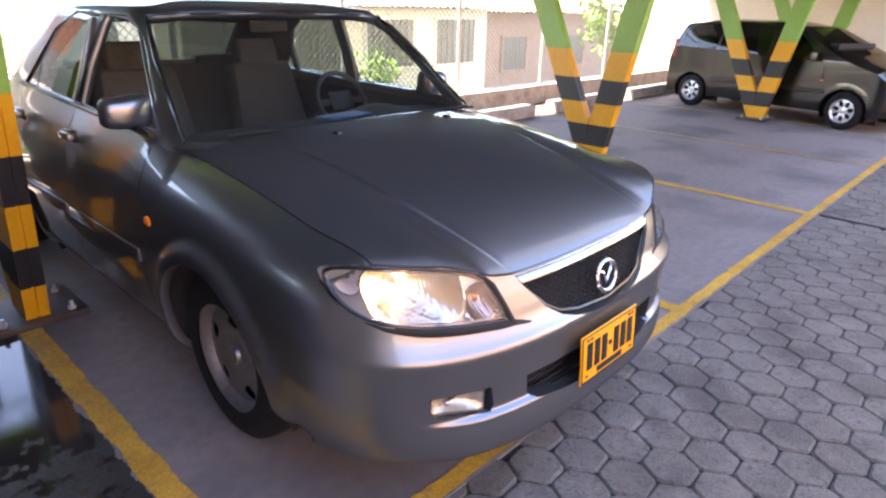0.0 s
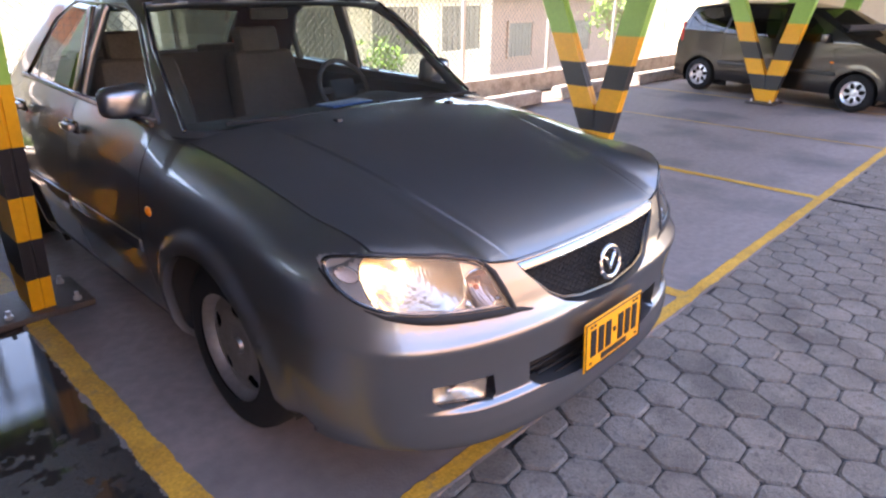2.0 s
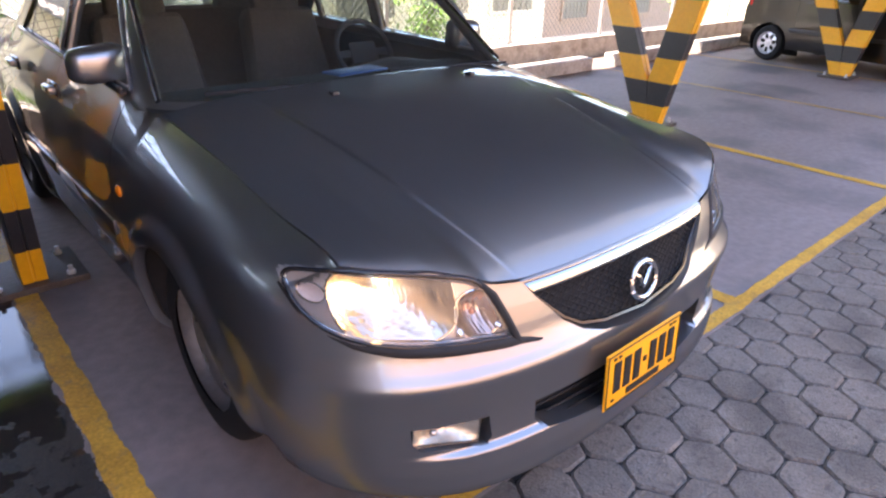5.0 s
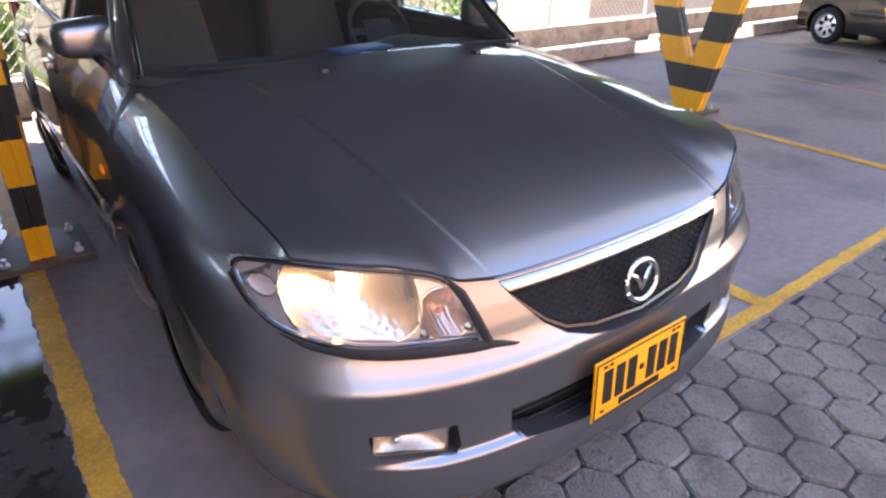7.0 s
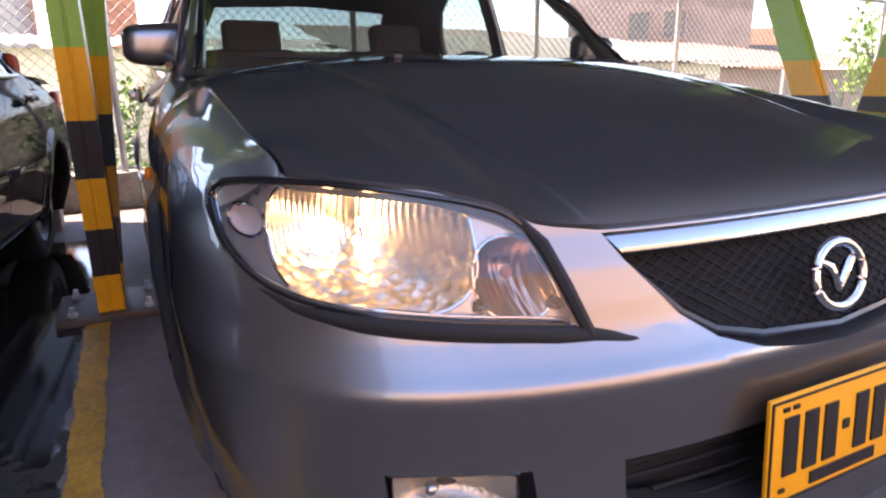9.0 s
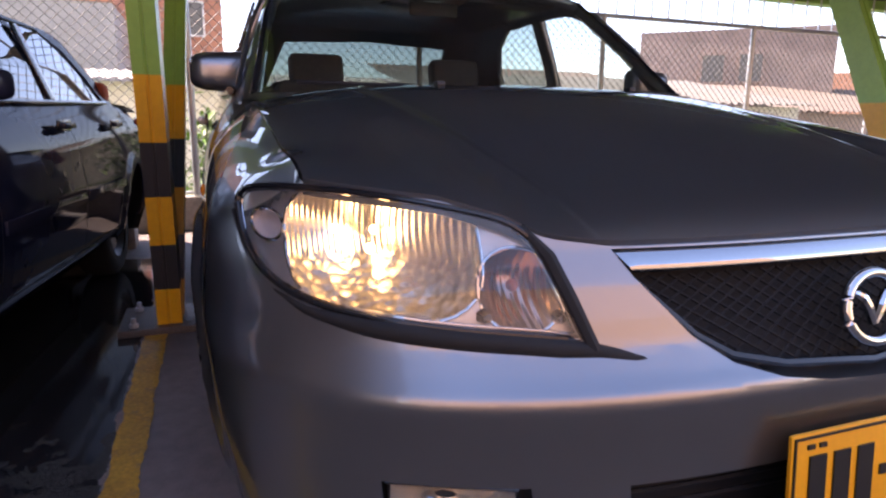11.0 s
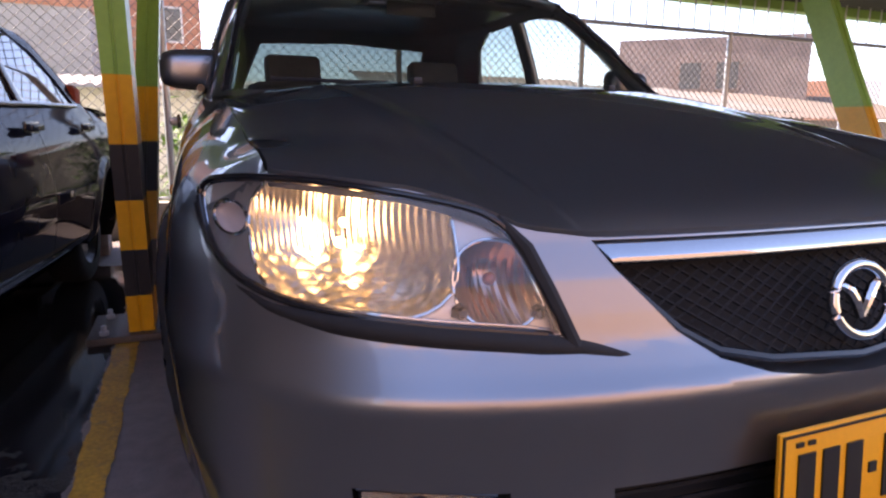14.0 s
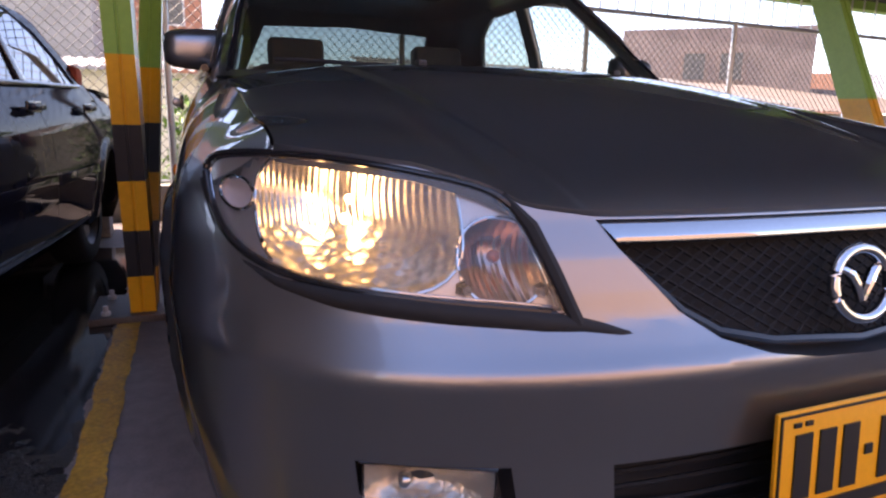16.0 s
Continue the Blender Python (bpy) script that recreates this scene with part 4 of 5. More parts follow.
    part("boot_lid", grid(lambda u, v: ((u * 2 - 1) * 0.70, 3.60 + 0.68 * v, 1.012 + 0.012 * (1 - (u * 2 - 1) ** 2) - 0.05 * v ** 3), [i / 20 for i in range(21)], [i / 12 for i in range(13)]), paint, car)
    for wy in WHEEL_Y:
        for side in (-1, 1):
            wheel(car, side * 0.705, wy, side, metal=None if lit else DARK_ALLOY)
    # inside
    dash = grid(lambda u, v: ((u * 2 - 1) * 0.70, 1.24 + 0.50 * v, 0.935 - 0.02 * v ** 2 - 0.30 * step(0.82, 1.0, v) + 0.035 * math.exp(-((u * 1.4 - 0.70 - 0.36) / 0.16) ** 2) * step(0.35, 0.7, v)), [i / 40 for i in range(41)], [i / 24 for i in range(25)])
    part("dashboard", dash, DASH, car)
    part("folder_on_dashboard", box(0.24, 0.13, 0.008, (0.10, 1.48, 0.945), 0.003, turn=pose(0, 0, 0, 0, 0, 8)), BLUE_PAPER, car, "blue folder lying on the dashboard")
    sw = new("steering_wheel")
    sw.parent = car
    sw.matrix_local = pose(0.55, 2.02, 0.905, 62)
    part("wheel_rim", tube([(0.155 * math.cos(2 * math.pi * i / 36), 0.155 * math.sin(2 * math.pi * i / 36), 0) for i in range(36)], 0.014, 8, closed=True), DASH, sw)
    part("wheel_hub", box(0.16, 0.11, 0.05, (0, 0, -0.02), 0.02), DASH, sw)
    part("wheel_spokes", box(0.30, 0.035, 0.016, (0, 0, -0.012), 0.006), DASH, sw)
    part("steering_column", tube([(0, 0, -0.02), (0, 0, -0.30)], 0.03, 8), DASH, sw)
    for x in (-0.31, 0.40):
        seat(car, x, 2.42)
    part("rear_bench_seat", box(1.28, 0.5, 0.2, (0, 2.98, 0.50), 0.06), SEAT, car)
    part("rear_bench_back", box(1.26, 0.14, 0.56, (0, 3.30, 0.78), 0.05, turn=pose(0, 0, 0, -18)), SEAT, car)
    for x in (-0.36, 0.36):
        part("rear_headrest", box(0.26, 0.09, 0.12, (x, 3.42, 1.03), 0.03), SEAT, car)
    part("parcel_shelf", box(1.25, 0.42, 0.02, (0, 3.62, 0.985), 0.006), DASH, car)
    part("cabin_floor", box(1.36, 2.3, 0.03, (0, 2.35, 0.30)), DASH, car)
    for side in (-1, 1):
        part("door_lining", box(0.02, 2.0, 0.62, (side * 0.73, 2.4, 0.64), 0.01), DASH, car)
    part("cushion", box(0.26, 0.16, 0.13, (0.60, 3.40, 1.07), 0.05, seg=3), RED_CLOTH, car, "orange-red cushion on the rear shelf")
    part("inner_mirror", box(0.19, 0.02, 0.05, (0, 1.98, 1.30), 0.01), BLACK_PLASTIC, car)
    part("sun_visor", box(0.36, 0.14, 0.015, (-0.30, 1.98, 1.335), 0.005), SEAT, car)
    part("sun_visor", box(0.36, 0.14, 0.015, (0.30, 1.98, 1.335), 0.005), SEAT, car)
    # the cabin is short: draw its length together behind the windscreen's foot
    def short(y):
        return y if y < 1.25 else 1.25 + (y - 1.25) * 0.78 if y < 3.1 else y - 0.407 if y < 3.85 else 3.443 + (y - 3.85) * 1.6
    for ob in car.children_recursive:
        if ob.parent is car and ob.matrix_local.translation.length > 1e-6:
            ob.location.y = short(ob.location.y)
        elif ob.data is not None and ob.matrix_local.translation.length < 1e-6 and (ob.parent is car or ob.parent.matrix_local.translation.length < 1e-6 or ob.parent.parent is None):
            for v in ob.data.vertices:
                v.co.y = short(v.co.y)
    return car


# ---- the parking deck ----
YELLOW = material("worn_yellow_paint", (0.50, 0.245, 0.022), 0.6, 0, 0.3, 22, 0.3, 90, tint=(0.60, 0.32, 0.04))
PILLAR_YELLOW = material("yellow_pillar_paint", (0.72, 0.34, 0.012), 0.4, 0, 0.1, 9, 0.1, 60)
PILLAR_GREEN = material("green_pillar_paint", (0.22, 0.42, 0.08), 0.42, 0, 0.1, 9, 0.1, 60)
PILLAR_BLACK = material("black_pillar_paint", (0.02, 0.02, 0.022), 0.42, 0, 0.2, 9, 0.1, 60)
CONCRETE = material("concrete", (0.34, 0.32, 0.30), 0.85, 0, 0.28, 7, 0.4, 70)
# near-black colour carries the deck's shade and darkens the bonnet's reflections
SLAB = material("shaded_roof_deck", (0.034, 0.036, 0.034), 0.9, 0, 0.2, 3, 0.2, 40)
RUST = material("rusty_dark_steel", (0.07, 0.06, 0.055), 0.5, 0.3, 0.4, 30, 0.4, 80)
STEEL = material("galvanised_steel", (0.55, 0.56, 0.57), 0.4, 0.7, 0.15, 30)
WIRE = material("dull_fence_wire", (0.10, 0.103, 0.106), 0.6, 0.2, 0.15, 30)
PAVER = material("grey_concrete_paver", (0.170, 0.150, 0.133), 0.85, 0, 0.36, 26, 0.9, 140, objects=0.14)
JOINT = material("dark_sand_joint", (0.022, 0.020, 0.018), 0.95, 0, 0.4, 40, 0.5, 200)
CREAM = material("cream_wall_paint", (0.72, 0.64, 0.48), 0.8, 0, 0.06, 2, 0.2, 40)
GRASS_SOIL = material("grass_soil", (0.07, 0.10, 0.025), 0.95, 0, 0.4, 20, 0.5, 60)
DRY_EARTH = material("dry_earth", (0.13, 0.115, 0.085), 0.95, 0, 0.3, 6, 0.5, 60, tint=(0.10, 0.12, 0.05))
GRASS = material("grass_blades", (0.13, 0.24, 0.03), 0.7, 0, 0.35, 30)
LEAF = material("bush_leaf", (0.12, 0.25, 0.03), 0.55, 0, 0.35, 12, objects=0.4)
BARK = material("bark", (0.16, 0.11, 0.07), 0.9, 0, 0.3, 30, 0.6, 80)
WHITE_WALL = material("white_rendered_wall", (0.60, 0.585, 0.56), 0.85, 0, 0.08, 2, 0.2, 40)
BRICKWORK = material("far_brickwork", (0.42, 0.19, 0.12), 0.9, 0, 0.25, 14, 0.3, 50)
GREY_WALL = material("grey_block_wall", (0.30, 0.295, 0.29), 0.9, 0, 0.2, 6, 0.3, 50)
GREY_TILE = material("grey_fibre_roof", (0.11, 0.107, 0.10), 0.9, 0, 0.25, 9, 0.3, 40)
PINK_BRICK = material("pale_pink_brickwork", (0.27, 0.185, 0.16), 0.9, 0, 0.22, 14, 0.3, 50)
DUSTY_BRICK = material("dusty_pink_brickwork", (0.27, 0.20, 0.17), 0.9, 0, 0.3, 8, 0.4, 30)
# dark brown of the added light-blocking walls, to keep the left side dim
SHADE_WALL = material("shade_wall_brown", (0.125, 0.095, 0.080), 0.9, 0, 0.3, 8, 0.4, 30)
PALE_TILE = material("pale_sunlit_roof_sheet", (0.36, 0.34, 0.32), 0.85, 0, 0.2, 9, 0.3, 40)
ROOF_TILE = material("grey_brown_roof_tile", (0.12, 0.095, 0.08), 0.9, 0, 0.3, 9, 0.3, 40)
WARM_WALL = material("salmon_wall", (0.58, 0.37, 0.27), 0.85, 0, 0.08, 2, 0.2, 40)
PANE = material("dark_window_pane", (0.13, 0.14, 0.15), 0.25, 0, 0.2, 4)


def stain(m, scale, lo, hi, colour, amount):
    """Lays uneven dark stains over a material's colour."""
    n, l = m.node_tree.nodes, m.node_tree.links
    b = n["Principled BSDF"]
    old = b.inputs["Base Color"].links[0].from_socket
    spots, cut, mix = n.new("ShaderNodeTexNoise"), n.new("ShaderNodeMapRange"), n.new("ShaderNodeMix")
    spots.inputs["Scale"].default_value, spots.inputs["Detail"].default_value, spots.inputs["Roughness"].default_value = scale, 9, 0.62
    l.new(n["Geometry"].outputs["Position"], spots.inputs["Vector"])
    cut.inputs["From Min"].default_value, cut.inputs["From Max"].default_value, cut.inputs["To Max"].default_value = lo, hi, amount
    l.new(spots.outputs["Fac"], cut.inputs["Value"])
    mix.data_type, mix.inputs["B"].default_value = "RGBA", (*colour, 1)
    l.new(cut.outputs[0], mix.inputs["Factor"]), l.new(old, mix.inputs["A"]), l.new(mix.outputs["Result"], b.inputs["Base Color"])


stain(PAVER, 2.2, 0.48, 0.66, (0.055, 0.048, 0.044), 0.6)
stain(PAVER, 34.0, 0.56, 0.64, (0.060, 0.053, 0.047), 0.55)
stain(CONCRETE, 5.0, 0.5, 0.66, (0.12, 0.105, 0.09), 0.6)


def floor_material():
    """Trowelled concrete, stained, with standing water in the empty bay's neighbour."""
    m = material("parking_concrete", (0.222, 0.182, 0.172), 0.72, 0, 0.22, 5, 0.25, 90)
    n, l = m.node_tree.nodes, m.node_tree.links
    b, geo = n["Principled BSDF"], n["Geometry"]
    sep = n.new("ShaderNodeSeparateXYZ")
    l.new(geo.outputs["Position"], sep.inputs[0])
    noise1 = n.new("ShaderNodeTexNoise")
    noise1.inputs["Scale"].default_value, noise1.inputs["Detail"].default_value = 2.2, 8
    l.new(geo.outputs["Position"], noise1.inputs["Vector"])

    def math_node(op, a, c=None, d=None):
        k = n.new("ShaderNodeMath")
        k.operation = op
        for i, v in enumerate((a, c, d)):
            if v is None:
                continue
            if isinstance(v, (int, float)):
                k.inputs[i].default_value = v
            else:
                l.new(v, k.inputs[i])
        return k.outputs[0]
    noise2 = n.new("ShaderNodeTexNoise")
    noise2.inputs["Scale"].default_value, noise2.inputs["Detail"].default_value, noise2.inputs["Roughness"].default_value = 7.0, 9, 0.65
    l.new(geo.outputs["Position"], noise2.inputs["Vector"])
    wob = math_node("MULTIPLY", math_node("SUBTRACT", noise1.outputs["Fac"], 0.5), 0.5)
    fine = math_node("SUBTRACT", noise2.outputs["Fac"], 0.5)
    left = math_node("LESS_THAN", math_node("ADD", sep.outputs["X"], math_node("MULTIPLY", fine, 0.10)), -1.125)
    front = math_node("GREATER_THAN", math_node("ADD", math_node("ADD", sep.outputs["Y"], math_node("MULTIPLY", wob, 1.2)), math_node("MULTIPLY", fine, 0.5)), 0.80)
    back = math_node("LESS_THAN", math_node("ADD", sep.outputs["Y"], wob), 3.9)
    wet = math_node("MULTIPLY", math_node("MULTIPLY", left, front), back)
    pool = math_node("MULTIPLY", wet, math_node("GREATER_THAN", math_node("ADD", math_node("ADD", sep.outputs["Y"], math_node("MULTIPLY", wob, 2.4)), math_node("MULTIPLY", fine, 2.2)), 1.22))
    # oil and tyre stains
    st = n.new("ShaderNodeTexNoise")
    st.inputs["Scale"].default_value, st.inputs["Detail"].default_value = 1.1, 7
    l.new(geo.outputs["Position"], st.inputs["Vector"])
    stain = n.new("ShaderNodeMapRange")
    stain.inputs["From Min"].default_value, stain.inputs["From Max"].default_value, stain.inputs["To Max"].default_value = 0.50, 0.66, 0.75
    l.new(st.outputs["Fac"], stain.inputs["Value"])
    old = b.inputs["Base Color"].links[0].from_socket
    dark = n.new("ShaderNodeMix")
    dark.data_type, dark.inputs["B"].default_value = "RGBA", (0.09, 0.085, 0.085, 1)
    l.new(stain.outputs[0], dark.inputs["Factor"]), l.new(old, dark.inputs["A"])
    soaked = n.new("ShaderNodeMix")
    soaked.data_type, soaked.inputs["B"].default_value = "RGBA", (0.022, 0.019, 0.018, 1)
    l.new(wet, soaked.inputs["Factor"]), l.new(dark.outputs["Result"], soaked.inputs["A"])
    l.new(soaked.outputs["Result"], b.inputs["Base Color"])
    rough0 = b.inputs["Roughness"].links[0].from_socket
    r1 = math_node("MULTIPLY", rough0, math_node("SUBTRACT", 1, math_node("MULTIPLY", wet, 0.72)))
    r2 = math_node("MULTIPLY", r1, math_node("SUBTRACT", 1, math_node("MULTIPLY", pool, 0.96)))
    l.new(r2, b.inputs["Roughness"])
    l.new(math_node("SUBTRACT", 0.5, math_node("MULTIPLY", math_node("SUBTRACT", wet, pool), 0.05)), b.inputs["Specular IOR Level"])
    bump = b.inputs["Normal"].links[0].from_node
    l.new(math_node("MULTIPLY", math_node("MULTIPLY_ADD", wet, 0.45, 0.25), math_node("SUBTRACT", 1, math_node("MULTIPLY", pool, 0.97))), bump.inputs["Strength"])
    return m


EDGE_Y, END_X, LEFT_X, BACK_Y, CEIL = 0.22, 12.6, -9.0, 4.95, 2.36


def slab_top(name, x0, x1, y0, y1, z, mat, thick=0.2, label="", category="", nx=1, ny=1):
    bm = box(x1 - x0, y1 - y0, thick, ((x0 + x1) / 2, (y0 + y1) / 2, z - thick / 2))
    return tagged(part(name, bm, mat, None, smooth=False), label, category, "", "structure")


ground = grid(lambda u, v: (u, v, -0.12 if v < 5.0 else -0.12 - 2.3 * step(5.6, 8.5, v)), [-400, -60, -20, -9, 0, 9, 20, 60, 400], [-400, -60, -12, 4.9, 5.4, 6.2, 7, 8, 9, 20, 60, 400])
tagged(part("ground", ground, DRY_EARTH), "dry grassy earth falling away behind the parking deck", "ground", "", "structure")
slab_top("floor", LEFT_X, END_X, EDGE_Y, BACK_Y, 0.0, floor_material(), 0.115, "stained grey concrete parking floor with wet patches", "floor")
slab_top("driveway_bed", LEFT_X, END_X, -9.0, EDGE_Y, -0.012, JOINT, 0.1, "dark sandy bed under the driveway pavers", "bed")


def worn(m):
    """Lets the concrete show through a painted line in flecks."""
    n, l = m.node_tree.nodes, m.node_tree.links
    b = n["Principled BSDF"]
    old = b.inputs["Base Color"].links[0].from_socket
    fleck, cut, mix = n.new("ShaderNodeTexNoise"), n.new("ShaderNodeMapRange"), n.new("ShaderNodeMix")
    fleck.inputs["Scale"].default_value, fleck.inputs["Detail"].default_value, fleck.inputs["Roughness"].default_value = 16, 10, 0.75
    l.new(n["Geometry"].outputs["Position"], fleck.inputs["Vector"])
    cut.inputs["From Min"].default_value, cut.inputs["From Max"].default_value, cut.inputs["To Max"].default_value = 0.54, 0.64, 0.55
    l.new(fleck.outputs["Fac"], cut.inputs["Value"])
    mix.data_type, mix.inputs["B"].default_value = "RGBA", (0.16, 0.125, 0.085, 1)
    l.new(cut.outputs[0], mix.inputs["Factor"]), l.new(old, mix.inputs["A"]), l.new(mix.outputs["Result"], b.inputs["Base Color"])


worn(YELLOW)


def stripe(name, x0, y0, x1, y1, w, label):
    """A hand-painted line with an uneven edge."""
    n = max(6, int(math.hypot(x1 - x0, y1 - y0) / 0.02))
    d = Vector((x1 - x0, y1 - y0)).normalized()
    s = Vector((-d.y, d.x))

    def at(i, k):
        c = Vector((x0, y0)) + d * (i / n) * math.hypot(x1 - x0, y1 - y0)
        wob = 0.009 * noise.noise(Vector((i * 0.13, k * 7.1, x0 + y0 * 3))) + 0.006 * noise.noise(Vector((i * 1.7, k * 5.3, x0)))
        c = c + s * (k * w / 2 + wob)
        return (c.x, c.y, 0.004)
    return tagged(part(name, grid(at, range(n + 1), (1, -1)), YELLOW, None, smooth=False), label, "line", "painted lines", "structure")


stripe("painted_line", LEFT_X, 0.260, END_X, 0.260, 0.062, "worn yellow line along the front of the bays")
for x, w in ((-5.6, 0.085), (-3.33, 0.085), (-1.075, 0.085), (1.27, 0.085), (3.56, 0.085), (5.82, 0.035), (8.05, 0.05)):
    stripe("painted_line", x, 0.292, x, 4.4, w, "worn yellow line between two bays")

for x in (3.60, 5.85, 8.1):
    tagged(part("paving_joint", box(0.035, 6.0, 0.02, (x, EDGE_Y - 3.0, -0.008)), JOINT, None, smooth=False), "dark straight joint across the driveway paving", "joint", "", "structure")

# low wall and wheel stops
slab_top("wall_low", LEFT_X, END_X, BACK_Y, BACK_Y + 0.16, 0.27, CONCRETE, 0.39, "low stained concrete wall below the fence", "wall")
for x in (-4.45, -2.2, 0.1, 2.42, 4.70, 6.95, 9.2):
    ws = box(1.75, 0.20, 0.16, (x, 4.33, 0.08), 0.02)
    tagged(part("wheel_stop", ws, CONCRETE), "long concrete wheel stop lying on the floor", "wheel stop", "wheel stops")
slab_top("ceiling", LEFT_X, END_X, 0.46, BACK_Y + 0.35, CEIL + 0.2, SLAB, 0.2, "steel roof deck over the parking bays, coloured near black for shade", "ceiling")
slab_top("wall_end", END_X, END_X + 0.2, -9, 6.0, 3.6, CREAM, 3.75, "cream painted end wall of the parking deck", "wall")
# two unseen walls, added to keep sun and sky off the left side
slab_top("wall_far_left", LEFT_X - 0.2, LEFT_X, -4.5, 5.1, 22.4, SHADE_WALL, 22.55, "tall unseen brown wall added to block light from the left", "wall")
slab_top("wall_left_front", LEFT_X - 0.2, LEFT_X, -9.0, -4.5, 14.5, SHADE_WALL, 14.65, "unseen brown wall added to block light beside the driveway", "wall")
# unseen block added above the roof so that its shadow covers the driveway
slab_top("wall_upper", LEFT_X, END_X, 0.60, BACK_Y + 0.30, CEIL + 7.3, CREAM, 7.1, "unseen cream block added above the deck to shade the driveway", "wall")
slab_top("beam_back", LEFT_X, END_X, BACK_Y + 0.17, BACK_Y + 0.33, CEIL - 0.002, PILLAR_GREEN, 0.10, "green painted steel beam at the roof's back edge", "beam")


def vee_pillar(x, y, near_lean=0.211, far_lean=0.461, skew=0.0):
    """A steel V of two raking legs, banded yellow and black below, green above."""
    p = thing("v_pillar", "V-shaped steel pillar banded yellow and black, green above", "pillar", "V pillars", pose(x, y, 0))
    cuts = [(0.0, 0.19, PILLAR_YELLOW, "yellow_band"), (0.19, 0.385, PILLAR_BLACK, "black_band"), (0.385, 0.585, PILLAR_YELLOW, "yellow_band"), (0.585, 0.80, PILLAR_BLACK, "black_band"), (0.80, 1.05, PILLAR_YELLOW, "yellow_band"), (1.05, CEIL, PILLAR_GREEN, "green_upper")]
    wx, wy = 0.098, 0.225
    for sgn, lean in ((-1, near_lean), (1, far_lean)):
        for z0, z1, mat, nm in cuts:
            bm = bmesh.new()
            ring = []
            for z in (z0, z1):
                c, mid = sgn * (lean * z - 0.011), (far_lean - near_lean) / 2 * z
                # two channels, flange to flange: a narrow groove runs up the middle of each face
                loop = [(-wx / 2, -wy / 2), (-0.006, -wy / 2), (-0.004, -wy / 2 + 0.008), (0.004, -wy / 2 + 0.008), (0.006, -wy / 2), (wx / 2, -wy / 2), (wx / 2, wy / 2), (0.006, wy / 2), (0.004, wy / 2 - 0.008), (-0.004, wy / 2 - 0.008), (-0.006, wy / 2), (-wx / 2, wy / 2)]
                ring.append([bm.verts.new((a + (skew * z if sgn > 0 else 0), (max(b + c, mid + 0.001) if sgn > 0 else min(b + c, mid - 0.001)), z)) for a, b in loop])
            k = len(ring[0])
            for i in range(k):
                bm.faces.new((ring[0][i], ring[0][(i + 1) % k], ring[1][(i + 1) % k], ring[1][i]))
            bm.faces.new(ring[1]), bm.faces.new(ring[0][::-1])
            bmesh.ops.recalc_face_normals(bm, faces=bm.faces[:])
            part(nm, bm, mat, p, smooth=False)
    part("base_plate", box(0.40, 0.36, 0.03, (0, 0.02, 0.016), 0.004), RUST, p, "dark wet rusty steel base plate")
    for a in (-0.14, 0.14):
        for b in (-0.11, 0.14):
            bolt = part("anchor_bolt", lathe([(0.02, 0.0), (0.02, 0.018), (0.036, 0.018), (0.036, 0.010), (0.06, 0.010), (0.06, 0.0)], 8, "Z"), STEEL, p)
            bolt.location = (a, b, 0.01)
    return p


V_Y = 2.40
vee_pillar(-1.018, V_Y, 0.172, 0.531, 0.06)
first = vee_pillar(3.70, 2.24)
for x, y in ((-5.6, V_Y), (7.86, 2.10), (10.7, 2.2)):
    copy_thing(first, pose(x, y, 0))

# fence
fence = thing("fence", "galvanised chain-link fence with posts and an upper row of bars", "fence", "", pose(0, BACK_Y + 0.08, 0), "")
F0, F1, RAIL = LEFT_X + 0.2, END_X - 0.1, 1.93
wires = bmesh.new()
STEP_W = 0.080
for sgn in (-1, 1):
    x = F0 - 1.8
    while x < F1 + 1.8:
        a, b = (x, 0.28), (x + sgn * (RAIL - 0.28), RAIL)
        lo, hi = (a, b) if a[0] < b[0] else (b, a)
        if hi[0] > F0 and lo[0] < F1:
            def clip(p, q, lim):
                t = (lim - p[0]) / (q[0] - p[0])
                return (lim, p[1] + (q[1] - p[1]) * t)
            if lo[0] < F0:
                lo = clip(lo, hi, F0)
            if hi[0] > F1:
                hi = clip(lo, hi, F1)
            tube([(lo[0], 0.0025 * sgn, lo[1]), (hi[0], 0.0025 * sgn, hi[1])], 0.0034, 3, wires)
        x += STEP_W
tagged(part("chain_link", wires, WIRE, fence, "diamond mesh of thin wire", smooth=False), kind="stuff")
x = -8.6
while x < F1:
    post = part("post", lathe([(0.27, 0.0), (0.27, 0.028), (RAIL + 0.02, 0.028), (RAIL + 0.02, 0.0)], 12, "Z"), STEEL, fence)
    post.location.x = x
    x += 1.92
part("top_rail", tube([(F0, 0, RAIL), (F1, 0, RAIL)], 0.022, 8), STEEL, fence)
part("bottom_rail", tube([(F0, 0, 0.30), (F1, 0, 0.30)], 0.012, 8), STEEL, fence)
post_mesh = None
x = F0 + 0.1
while x < F1:
    if post_mesh is None:
        post_mesh = part("bar", box(0.014, 0.014, CEIL - RAIL, (0, 0, (CEIL + RAIL) / 2)), STEEL, fence, smooth=False)
        post_mesh.location.x = x
    else:
        o = post_mesh.copy()
        scene.collection.objects.link(o)
        o.location.x = x
    x += 0.21


# ---- the cars ----
saloon("grey metallic four-door saloon, headlamps on, front windows wound down", PAINT, pose(0, 0, 0), True)
saloon("dark blue-grey four-door saloon parked on wet floor", PAINT_DARK, pose(-2.45, 0.51, 0, 0, 0, -6) @ Matrix.Diagonal((1, 1, 0.97, 1)), False, TINTED)


